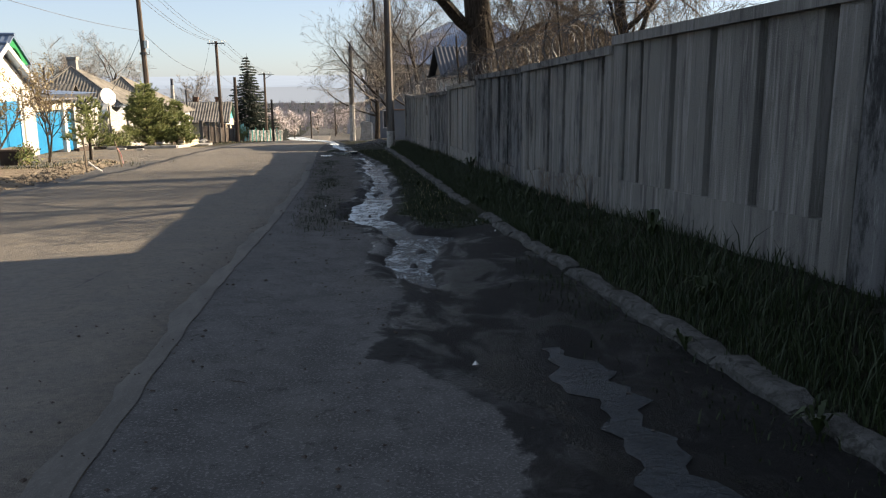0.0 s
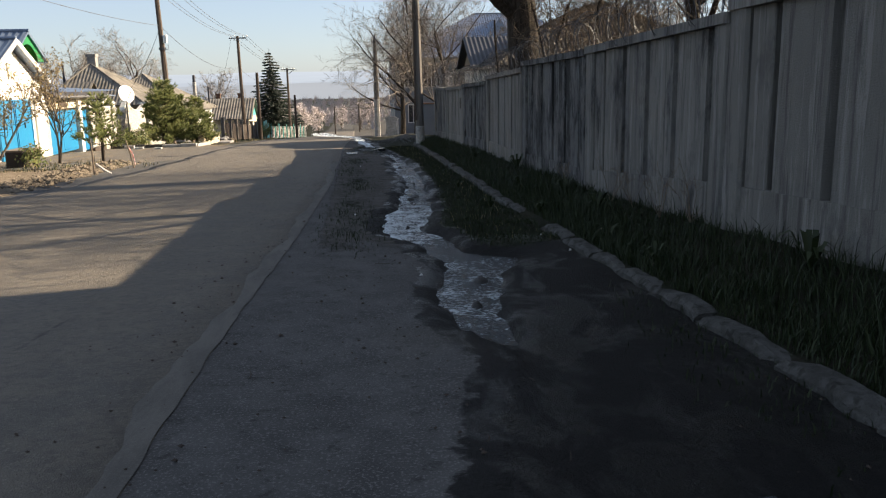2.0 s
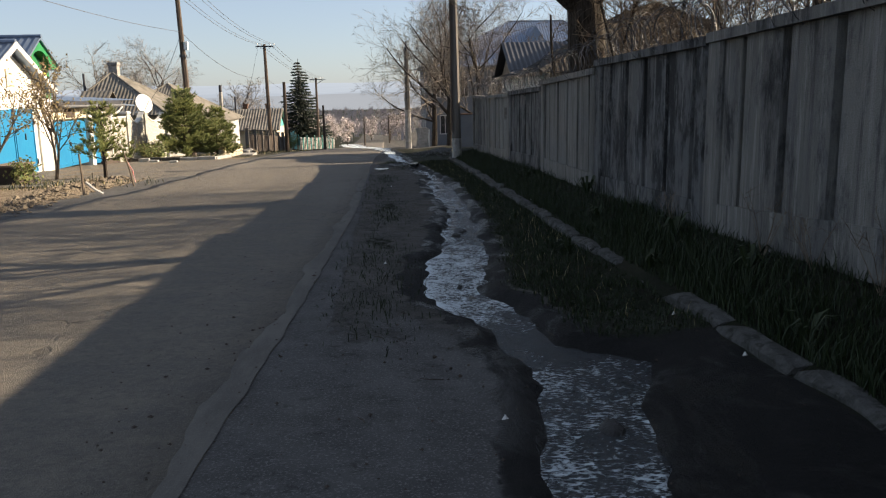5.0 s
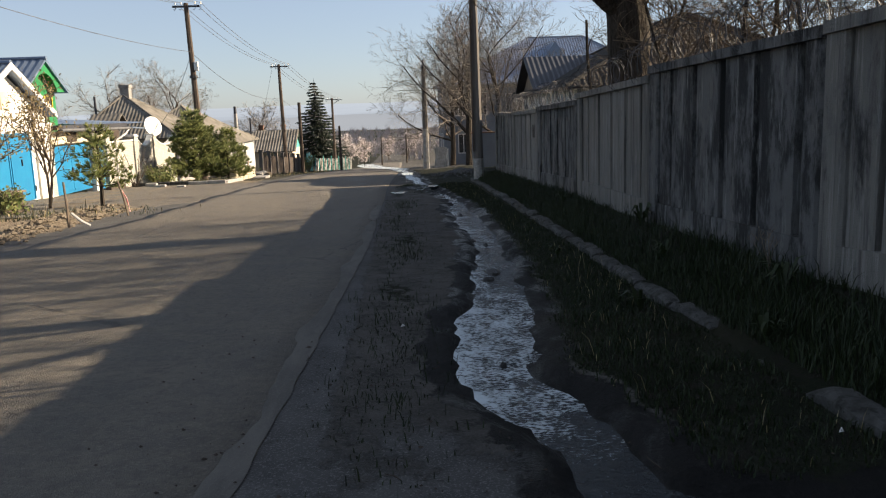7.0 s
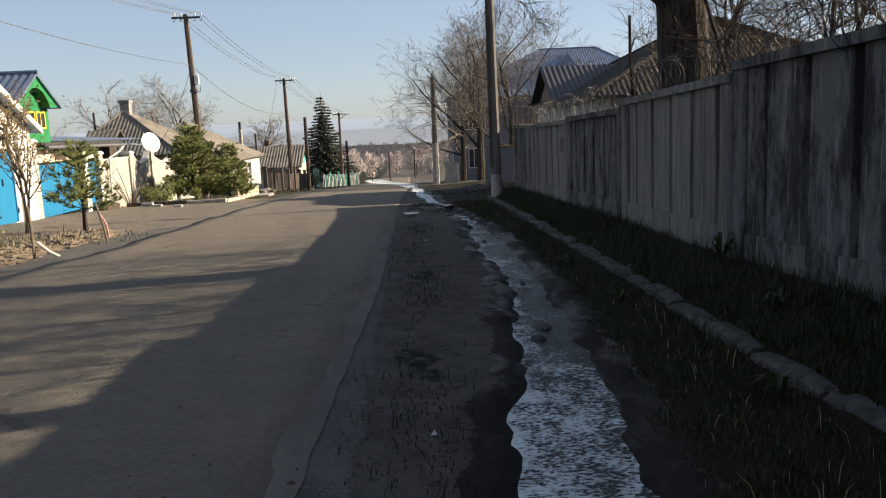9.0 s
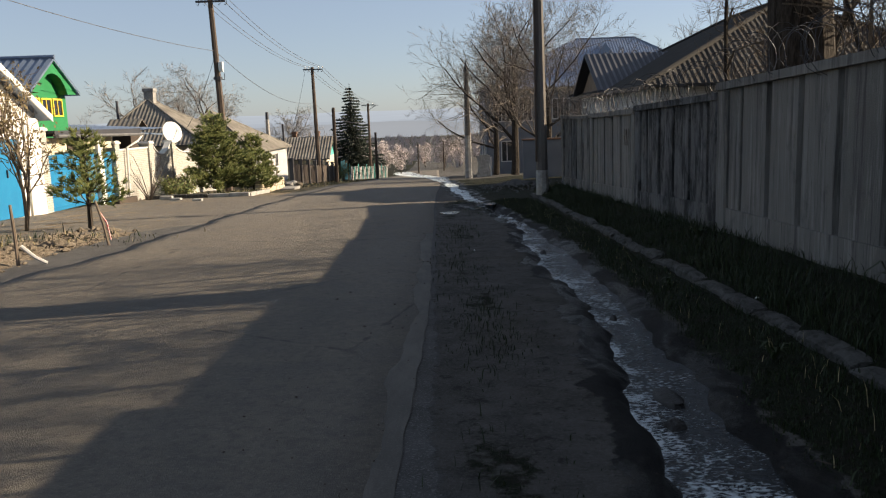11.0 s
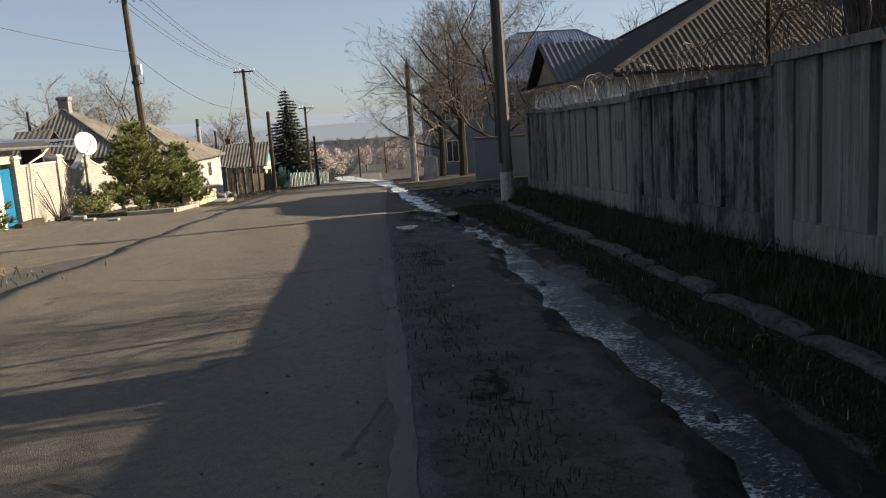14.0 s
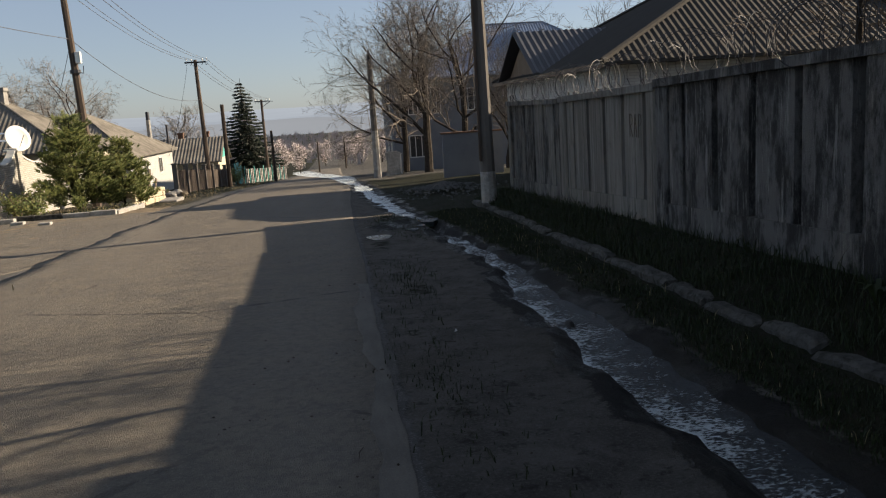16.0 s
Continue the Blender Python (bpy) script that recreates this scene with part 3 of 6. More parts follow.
rill_y = list(np.arange(5.0, 31.8, 0.07)) + list(np.arange(34.6, 160, 0.35))
cut = next(i for i, y in enumerate(rill_y) if y > 33)
tagged(strip_mesh("water", rill_y[:cut], lambda y: rill_bank(y, -1), lambda y: rill_bank(y, 1), 0.0, WATER, 17, 0.02, ("foam_glint", foam_glint_at), -0.078),
       "shallow foamy stream of waste water along the road", "water", kind="structure")
tagged(strip_mesh("water", rill_y[cut:], lambda y: rill_edges(y)[0] - 0.1, lambda y: rill_edges(y)[1] + 0.1, 0.0, WATER, 11, 0.02, ("foam_glint", foam_glint_at), -0.062),
       "foamy run-off with painted sky glint over the lower road", "water", kind="structure")
film_y = list(np.arange(0.4, 4.6, 0.07))
tagged(strip_mesh("water", film_y, lambda y: 1.8 + 0.05 * math.sin(y * 4.1) + 0.04 * math.sin(y * 9.3) + 0.03 * math.sin(y * 23) + 0.09 * step(y, 3.9, 4.6),
                  lambda y: 2.03 + 0.06 * math.sin(y * 3.3 + 1) + 0.05 * math.sin(y * 11) + 0.03 * math.sin(y * 27) - 0.1 * step(y, 3.7, 4.6), 0.005, WATER, 9, -0.004, ("foam_glint", lambda x, y: -0.2)),
       "thin film of dark water running over the soaked ground", "water", kind="structure")


def mud_lump(x, y, wide, deep, seed):
    r = random.Random(seed)
    zt = float(base(y)) - 0.115
    s = Shape()
    n = 14
    rings = [[(x + wide * k * (1 + r.uniform(-.22, .22)) * math.cos(a), y + deep * k * (1 + r.uniform(-.22, .22)) * math.sin(a), zt + h + r.uniform(-.008, .012) * (k < 1))
              for a in np.linspace(0, 2 * math.pi, n + 1)[:-1]] for k, h in ((1.1, 0.0), (0.95, 0.03), (0.7, 0.06), (0.35, 0.072))]
    s.add([p for q in rings for p in q], [(k * n + i, k * n + (i + 1) % n, k * n + n + (i + 1) % n, k * n + n + i) for k in range(3) for i in range(n)] + [tuple(range(3 * n, 4 * n))])
    solid("mud_lump", s, MUD, (x, y, zt), "dark wet lump of mud in the stream", "mud", "mud lumps in the stream", smooth=True)


for k, (x, y, w, d) in enumerate(((1.5, 17.0, .1, .26), (1.4, 16.5, .07, .1), (1.36, 12.86, .1, .07), (1.36, 8.1, .05, .09), (1.55, 9.1, .07, .12),
                                  (1.12, 12.9, .03, .03), (1.62, 24.2, .05, .09), (1.66, 19.4, .04, .08))):
    mud_lump(x, y, w, d, 500 + k)
for px, py, w in ((0.3, 31.6, 0.22), (0.95, 32.2, 0.12), (1.15, 32.6, 0.1), (1.35, 33.2, 0.2)):
    s = Shape()
    ring = [(px + w * (1 + 0.25 * math.sin(3 * a)) * math.cos(a), py + 1.6 * w * (1 + 0.2 * math.cos(2 * a)) * math.sin(a)) for a in np.linspace(0, 6.28, 19)[:-1]]
    zt = max(float(zg(x, y)) for x, y in ring) + 0.008
    s.prism([(x, y) for x, y in ring], 2, zt - 0.1, zt)
    solid("puddle", s, WATER, (px, py, zt - 0.1), "small shallow puddle in the mud of the shoulder", "puddle", "puddles by the mud heap", smooth=False)

# kerb of separate worn stones
kerb = thing("kerb", (2.8, 18, float(base(18))), "sunken worn concrete kerb stones along the grass verge", "kerb", kind="structure")
ky = 0.6
while ky < 36.5:
    length = rng.uniform(0.75, 1.05)
    x0 = float(kerb_x(ky + 0.5)) + rng.uniform(-0.025, 0.025)
    sink = 0.09 if 11.6 < ky < 13.2 else 0.0
    top = rng.uniform(-0.025, 0.02) - sink
    s = Shape()
    n = 7
    tilt = rng.uniform(-0.03, 0.03)
    rows = []
    for k in range(n):
        y = ky + length * k / (n - 1) * 0.985
        g = float(base(y))
        j = lambda a: rng.uniform(-a, a)
        e = 0.03 if k in (0, n - 1) else 0.0
        zt = g + 0.115 + top + tilt * (k / (n - 1) - 0.5) - e
        rows.append([(x0 + j(.012), y, g - 0.15), (x0 + j(.02), y, zt - 0.035 + j(.015)), (x0 + 0.04 + j(.015), y, zt + j(.012)), (x0 + 0.15 + j(.012), y, zt + j(.012)),
                     (x0 + 0.18 + j(.01), y, zt - 0.03), (x0 + 0.18, y, g - 0.15)])
    pts = [p for r in rows for p in r]
    faces = [(k * 6 + i, k * 6 + (i + 1) % 6, k * 6 + 6 + (i + 1) % 6, k * 6 + 6 + i) for k in range(n - 1) for i in range(6)]
    faces += [tuple(range(5, -1, -1)), tuple(range((n - 1) * 6, n * 6))]
    s.add(pts, faces)
    part("kerb_stone", s, KERB, kerb)
    ky += length + rng.choice((0.01, 0.02, 0.05))

# ---- concrete fence of ribbed panels ----
FX = 3.88
fence = thing("concrete_fence", (FX, 18, -0.6), "weathered grey ribbed concrete panel fence stepping downhill", "fence", kind="structure")


def fence_panel(y0, y1, z0, z1, b0, b1, age):
    """One panel: raised end posts, a top beam, a plinth and broad bands with narrow grooves between them."""
    def top(y):
        return z0 + (z1 - z0) * (y - y0) / (y1 - y0)
    def bot(y):
        return b0 + (b1 - b0) * (y - y0) / (y1 - y0)
    def slab(xa, xb, ya, yb, low, high, c=0.012):
        """An upright slab with a chamfer along its front edges; low and high give its ends along y."""
        out = []
        for yy, xx in ((ya, xb), (ya, xa + c), (ya + c, xa), (yb - c, xa), (yb, xa + c), (yb, xb)):
            out += [(xx, yy, low(yy)), (xx, yy, high(yy))]
        return Shape().add(out, [(2 * i, 2 * i + 1, (2 * i + 3) % 12, (2 * i + 2) % 12) for i in range(6)] + [(0, 2, 4, 6, 8, 10), (11, 9, 7, 5, 3, 1)])
    def aged(ob):
        at = ob.data.attributes.new("age", 'FLOAT', 'POINT')
        at.data.foreach_set("value", [age] * len(ob.data.vertices))
        return ob
    g = 0.012
    ya, yb = y0 + g, y1 - g
    foot = lambda y: bot(y) - 0.4
    ob = aged(part("panel", slab(FX + 0.16, FX + 0.22, ya, yb, foot, lambda y: top(y) - 0.02), FENCE, fence))
    aged(part("end_post", slab(FX - 0.03, FX + 0.161, ya, ya + 0.3, foot, lambda y: top(y) - 0.1, 0.03), FENCE, ob))
    aged(part("end_post", slab(FX - 0.03, FX + 0.161, yb - 0.34, yb, foot, lambda y: top(y) - 0.1, 0.03), FENCE, ob))
    aged(part("top_beam", slab(FX - 0.06, FX + 0.25, ya, yb, lambda y: top(y) - 0.1, top, 0.02), FENCE, ob))
    aged(part("plinth", slab(FX - 0.015, FX + 0.162, ya + 0.302, yb - 0.342, foot, lambda y: bot(y) + 0.3, 0.03), FENCE, ob))
    # bands of the field, chamfered at their sides, with narrow grooves between
    for c, w in ((0.87, 0.72), (1.71, 0.70), (2.545, 0.69), (3.385, 0.71)):
        lo, hi, m = y0 + c - w / 2, y0 + c + w / 2, 0.035
        pts = []
        for yy, xx in ((lo - m, FX + 0.162), (lo, FX + 0.012), (hi, FX + 0.012), (hi + m, FX + 0.162)):
            pts += [(xx, yy, bot(yy) + 0.3), (xx, yy, top(yy) - 0.1)]
        aged(part("band", Shape().add(pts, [(0, 1, 3, 2), (2, 3, 5, 4), (4, 5, 7, 6), (0, 6, 7, 1), (0, 2, 4, 6), (1, 7, 5, 3)]), FENCE, ob))
    aged(part("band", slab(FX + 0.02, FX + 0.162, y0 + 3.86, yb - 0.342, lambda y: bot(y) + 0.3, lambda y: top(y) - 0.1), FENCE, ob))
    return ob


PANELS = [(-3, 2.75, 2.65, 1.0), (-2, 2.6, 2.5, 0.8), (-1, 2.5, 2.4, 0.62), (0, 2.4, 2.3, 0.5), (1, 2.12, 2.06, 0.3), (2, 1.96, 1.83, 0.1), (3, 1.81, 1.735, -0.25),
          (4, 1.62, 1.48, -0.4), (5, 1.36, 1.255, -0.48), (6, 1.215, 1.13, -0.66), (7, 1.105, 1.125, -0.86), (8, 0, 0, -1.03)]
AGES = (0.3, 0.5, 0.4, 0.9, 0.12, 0.42, 0.75, 0.0, 0.75, 0.1, 0.6)
for (i, za, zb, b), (_, _, _, bn) in zip(PANELS, PANELS[1:]):
    fence_panel(i * 4.6, (i + 1) * 4.6, za, zb, b, bn, AGES[i + 3])

# scrawled letters on one panel
def scrawl(strokes, y0, z0, w, h):
    s = Shape()
    for line in strokes:
        s.path([(FX + 0.011, y0 - u * w, z0 + v * h) for u, v in line], [0.007] * len(line), 4)
    solid("graffiti", s, DARK_WOOD, (FX + 0.011, y0, z0), "thin dark letter scrawled on the concrete fence", "graffiti", "scrawled letters on the fence")


BOWL = [(0, 0.5), (0, 1), (0.7, 0.95), (0.85, 0.75), (0.7, 0.55), (0, 0.5)]
for k, (yl, strokes) in enumerate(((28.6, ([(0, 0), (0, 1)], BOWL, [(0.2, 0.5), (0.9, 0)])), (28.44, ([(0, 0), (0.45, 1), (0.9, 0)], [(0.2, 0.4), (0.7, 0.4)])), (28.26, ([(0, 0), (0, 1)], BOWL)))):
    scrawl(strokes, yl, 0.48, 0.12, 0.33)

# razor wire in loose coils on the fence's top
def razor_wire(y0, y1, za, zb, seed):
    r = random.Random(seed)
    t = thing("razor_wire", (FX + 0.1, y0, za), "loose coils of grey razor wire on top of the concrete fence", "razor wire", "razor wire coils on the fence")
    s = Shape()
    pts = []
    turns = int((y1 - y0) * 6)
    rad = 0.27
    ph = r.uniform(0, 6)
    for k in range(turns * 14):
        a = k / 14 * 2 * math.pi
        u = k / (turns * 14)
        rr = rad * (1 + 0.18 * math.sin(a * 0.137 + ph) + 0.15 * math.sin(a * 0.231) + 0.14 * math.sin(a * 0.83))
        pts.append((FX + 0.1 + rr * math.cos(a) * 0.8 + 0.06 * math.sin(a * .21), y0 + (y1 - y0) * u + 0.3 * math.sin(a * 0.17 + ph) + 0.22 * math.cos(a + 0.4 * math.sin(a * 0.21)) * math.sin(a * .073 + ph),
                    za + (zb - za) * u + rad * 0.72 + rr * math.sin(a)))
    s.path(pts, [0.0045] * len(pts), 3)
    part("coil", s, WIRE, t)
    b = Shape()
    for p in pts[::4]:
        p = Vector(p)
        d = Vector((r.uniform(-1, 1), r.uniform(-1, 1), r.uniform(-1, 1))).normalized() * 0.028
        e = d.orthogonal().normalized() * 0.008
        b.add([p + d, p + e, p - d, p - e], [(0, 1, 2, 3)])
    tagged(part("barb", b, WIRE, t), kind="stuff")
    return t


for k, (i, za, zb, b) in enumerate(PANELS[5:11]):
    razor_wire(i * 4.6, (i + 1) * 4.6, za, zb, k)

# ---- roofs, walls, windows ----
def corrugated(s, a, b, c, d, pitch=0.25, depth=0.036):
    """A corrugated sheet on the four corners: a-b eave, d-c ridge; the waves run straight up the slope."""
    a, b, c, d = (Vector(p) for p in (a, b, c, d))
    e = b - a
    ua, ub = (d - a).dot(e) / e.length_squared, (c - a).dot(e) / e.length_squared
    up = d - (a + e * ua)
    nrm = e.cross(up).normalized()
    n = max(4, int(e.length / pitch) * 2)
    us = sorted(set([k / n for k in range(n + 1)]))
    pts = []
    for k, u in enumerate(us):
        h = min(1.0, u / ua if ua > 1e-4 else 1.0, (1 - u) / (1 - ub) if ub < 1 - 1e-4 else 1.0)
        o = nrm * (depth if k % 2 else 0)
        p = a + e * u
        pts += [p + o, p + up * max(h, 0.0) + o]
    s.add(pts, [(2 * k, 2 * k + 2, 2 * k + 3, 2 * k + 1) for k in range(len(us) - 1)])


def slab_under(s, pts, t=0.05):
    """A thin plate under a roof plane."""
    p = [Vector(q) for q in pts]
    n = len(p)
    low = [q - Vector((0, 0, t)) for q in p]
    up = [q - Vector((0, 0, 0.008)) for q in p]
    s.add(low + up, [tuple(range(n)), tuple(range(2 * n - 1, n - 1, -1))] + [(i, (i + 1) % n, n + (i + 1) % n, n + i) for i in range(n)])


def window(parent, x, y0, y1, z0, z1, frame_mat=PALE_TRIM, out=1, bars=1):
    """A window in a wall that faces along x: frame, glass and bars."""
    fr = Shape()
    t = 0.07
    xa, xb = sorted((x, x + out * 0.05))
    fr.box(xa, xb, y0, y0 + t, z0, z1)
    fr.box(xa, xb, y1 - t, y1, z0, z1)
    fr.box(xa, xb, y0 + t, y1 - t, z0, z0 + t)
    fr.box(xa, xb, y0 + t, y1 - t, z1 - t, z1)
    for k in range(bars):
        c = y0 + (y1 - y0) * (k + 1) / (bars + 1)
        fr.box(xa, xb - 0.01, c - 0.025, c + 0.025, z0 + t, z1 - t)
    w = part("window", fr, frame_mat, parent)
    xg = x + out * 0.012
    part("pane", Shape().box(min(x, xg), max(x, xg), y0 + t, y1 - t, z0 + t, z1 - t), GLASS, w)
    return w


def window_y(parent, y, x0, x1, z0, z1, frame_mat=PALE_TRIM, bars=1):
    """A window in a wall that faces the walker."""
    fr = Shape()
    t = 0.08
    fr.box(x0, x0 + t, y - 0.05, y, z0, z1)
    fr.box(x1 - t, x1, y - 0.05, y, z0, z1)
    fr.box(x0 + t, x1 - t, y - 0.05, y, z0, z0 + t)
    fr.box(x0 + t, x1 - t, y - 0.05, y, z1 - t, z1)
    for k in range(bars):
        c = x0 + (x1 - x0) * (k + 1) / (bars + 1)
        fr.box(c - 0.03, c + 0.03, y - 0.04, y, z0 + t, z1 - t)
    w = part("window", fr, frame_mat, parent)
    part("pane", Shape().box(x0 + t, x1 - t, y - 0.015, y, z0 + t, z1 - t), GLASS, w)
    return w


def hip_house(name, x0, x1, y0, y1, zb, ze, zr, ridge, wall, roof_mat, label, over=0.45, group="", wins=()):
    """A house with a hipped roof. ridge: (xa, ya, xb, yb)."""
    h = thing(name, ((x0 + x1) / 2, (y0 + y1) / 2, zb), label, "house", group)
    part("wall", Shape().box(x0, x1, y0, y1, zb - 0.6, ze), wall, h)
    e = ze - 0.12
    A, B, C, D = (x0 - over, y0 - over, e), (x1 + over, y0 - over, e), (x1 + over, y1 + over, e), (x0 - over, y1 + over, e)
    R0, R1 = (ridge[0], ridge[1], zr), (ridge[2], ridge[3], zr)
    s = Shape()
    along_x = abs(ridge[2] - ridge[0]) > abs(ridge[3] - ridge[1])
    if along_x:
        planes = [(A, B, R1, R0), (B, C, R1, R1), (C, D, R0, R1), (D, A, R0, R0)]
    else:
        planes = [(A, B, R0, R0), (B, C, R1, R0), (C, D, R1, R1), (D, A, R0, R1)]
    for p in planes:
        corrugated(s, *p)
    slab_under(s, (A, B, C, D), 0.06)
    r = part("roof", s, roof_mat, h)
    cap = Shape()
    for p, q in ((A, R0), (B, R1 if along_x else R0), (C, R1), (D, R0 if along_x else R1), (R0, R1)):
        if (Vector(p) - Vector(q)).length > 0.1:
            cap.tube(Vector(p) + Vector((0, 0, 0.03)), Vector(q) + Vector((0, 0, 0.03)), 0.07, 0.07, 6)
    part("ridge_cap", cap, roof_mat, r)
    for axis, *w in wins:
        window(h, *w) if axis == "x" else window_y(h, *w)
    return h


# ---- garage with blue gates ----
gz = -1.32
garage = thing("garage", (-14.5, 34.6, gz), "white gabled garage with a blue-grey metal roof", "garage")
gx = -12.4
s = Shape().prism([(32.0, gz - 0.5), (37.3, gz - 0.5), (37.3, 1.75), (34.65, 3.0), (32.0, 1.75)], 0, gx - 6, gx)
part("wall", s, WHITE_WALL, garage)
s = Shape()
for sgn in (-1, 1):
    ye, yr = 34.65 + sgn * 3.05, 34.65
    a, b, c, d = (gx - 6.2, ye, 1.62), (gx + 0.35, ye, 1.62), (gx + 0.35, yr, 3.22), (gx - 6.2, yr, 3.22)
    if sgn > 0:
        corrugated(s, b, a, d, c, 0.35, 0.035)
    else:
        corrugated(s, a, b, c, d, 0.35, 0.035)
    slab_under(s, (a, b, c, d), 0.1)
roof = part("roof", s, ROOF_METAL, garage)
part("ridge_cap", Shape().tube((gx - 6.2, 34.65, 3.26), (gx + 0.36, 34.65, 3.26), 0.09, 0.09, 8), ROOF_METAL, roof)
s = Shape()
for sgn in (-1, 1):
    p = [(34.65 + sgn * 3.07, 1.48), (34.65 + sgn * 3.07, 1.68), (34.65, 3.27), (34.65, 3.05)]
    s.prism(p, 0, gx + 0.34, gx + 0.38)
part("barge_board", s, PALE_TRIM, garage, "pale barge boards along the gable")
part("vent", Shape().box(gx, gx + 0.04, 34.35, 34.95, 1.75, 2.35), OLD_CREAM, garage)
for k, (ya, yb) in enumerate(((32.85, 34.42), (34.44, 36.0))):
    g = part("gate_leaf", Shape().box(gx, gx + 0.06, ya, yb, gz + 0.02, 1.0, 0.012), BLUE_PAINT, garage, "bright blue metal garage gate leaf")
    for yy in (ya + 0.02, yb - 0.09):
        part("rim", Shape().box(gx + 0.06, gx + 0.085, yy, yy + 0.07, gz + 0.05, 0.97), BLUE_PAINT, g)
    yh = ya + 0.03 if k == 0 else yb - 0.03
    for z in (gz + 0.4, 0.5):
        part("hinge", Shape().tube((gx + 0.1, yh, z - 0.1), (gx + 0.1, yh, z + 0.1), 0.03, 0.03, 6), DARK_METAL, g)
    if k == 1:
        part("handle", Shape().box(gx + 0.06, gx + 0.1, ya + 0.75, ya + 0.79, -0.1, 0.12), DARK_METAL, g)
part("pilaster", Shape().box(gx, gx + 0.08, 36.45, 37.35, gz - 0.3, 1.6), WHITE_WALL, garage)
shed = thing("plank_fence", (gx, 30, gz + 0.2), "pale upright plank fence beside the garage", "fence")
for k in range(12):
    part("plank", Shape().box(gx - 0.05, gx, 28.2 + k * 0.31, 28.48 + k * 0.31, float(base(29)) - 0.05, 0.75 - 0.02 * (k % 3), 0.008), PALE_TRIM, shed)
part("rail", Shape().box(gx - 0.11, gx - 0.05, 28.2, 31.9, 0.35, 0.45), PALE_TRIM, shed)
part("rail", Shape().box(gx - 0.11, gx - 0.05, 28.2, 31.9, -0.7, -0.6), PALE_TRIM, shed)

# ---- yard gates with brick piers and porch roof ----
def pier(y0, y1, top, label="cream brick gate pier with a stepped cap", mat=CREAM_BRICK, x=-12.4):
    zb = float(base(y0)) - 0.3
    p = thing("gate_pier", (x, (y0 + y1) / 2, zb), label, "pier", "brick piers of the street wall")
    part("shaft", Shape().box(x - 0.38, x + 0.06, y0, y1, zb, top), mat, p)
    c = Shape().box(x - 0.43, x + 0.11, y0 - 0.05, y1 + 0.05, top, top + 0.08, 0.015)
    c.box(x - 0.38, x + 0.06, y0, y1, top + 0.08, top + 0.13)
    part("cap", c, PALE_TRIM, p)


def yard_gate(y0, y1, top, leaves, label):
    zb = float(base((y0 + y1) / 2)) + 0.06
    g = thing("yard_gate", (-12.5, (y0 + y1) / 2, zb), label, "gate", "blue gates of the yard")
    w = (y1 - y0) / leaves
    for k in range(leaves):
        leaf = part("gate_leaf", Shape().box(-12.55, -12.5, y0 + k * w + 0.01, y0 + (k + 1) * w - 0.01, zb, top, 0.01), BLUE_PAINT, g)
        for z in (zb + 0.1, top - 0.12):
            part("rail", Shape().box(-12.5, -12.47, y0 + k * w + 0.03, y0 + (k + 1) * w - 0.03, z, z + 0.05), BLUE_PAINT, leaf)
    part("latch", Shape().box(-12.5, -12.45, y1 - w - 0.05, y1 - w + 0.02, zb + 0.8, zb + 0.98), DARK_METAL, g)


pier(37.4, 37.8, 1.2)
yard_gate(37.85, 41.6, 0.42, 2, "bright blue double metal yard gate between brick piers")
pier(41.65, 42.05, 0.9, "whitewashed gate pier between the blue gates", WHITE_WALL)
yard_gate(42.1, 43.15, 0.34, 1, "narrow bright blue metal wicket door")
pier(43.2, 43.65, 0.62)
porch = thing("gate_canopy", (-14.5, 41, 1.0), "flat dark metal canopy over the yard gates", "canopy")
part("roof_sheet", Shape().box(-17.5, -12.15, 37.9, 45.4, 1.12, 1.2, 0.01), DARK_METAL, porch)
part("fascia", Shape().box(-12.15, -12.09, 37.9, 45.4, 0.98, 1.2), DARK_METAL, porch)
part("gutter", Shape().tube((-12.02, 37.9, 1.02), (-12.02, 45.5, 0.96), 0.06, 0.06, 8), STEEL, porch)
part("downpipe", Shape().path([(-12.02, 45.4, 0.96), (-12.1, 45.0, 0.7), (-12.3, 44.3, 0.45), (-12.32, 44.2, -1.7)], [0.045] * 4, 7), PALE_TRIM, porch)
part("lintel", Shape().box(-12.75, -12.45, 37.8, 43.3, 0.5, 0.98), OLD_CREAM, porch)
part("vent_opening", Shape().box(-12.45, -12.42, 39.4, 40.3, 0.55, 0.92), DARK_WOOD, porch)
for k in range(3):
    part("rafter", Shape().box(-17.4, -12.6, 38.2 + k * 3.4, 38.32 + k * 3.4, 1.0, 1.12), OLD_WOOD, porch)
part("post", Shape().box(-17.3, -17.1, 38.2, 38.4, -1.5, 1.0), OLD_WOOD, porch)
part("post", Shape().box(-17.3, -17.1, 45.0, 45.2, -1.8, 1.0), OLD_WOOD, porch)

# street wall of cream brick with piers
wall = thing("street_wall", (-12.5, 50, float(base(48)) - 0.3), "cream brick street wall with scalloped top between piers", "wall")


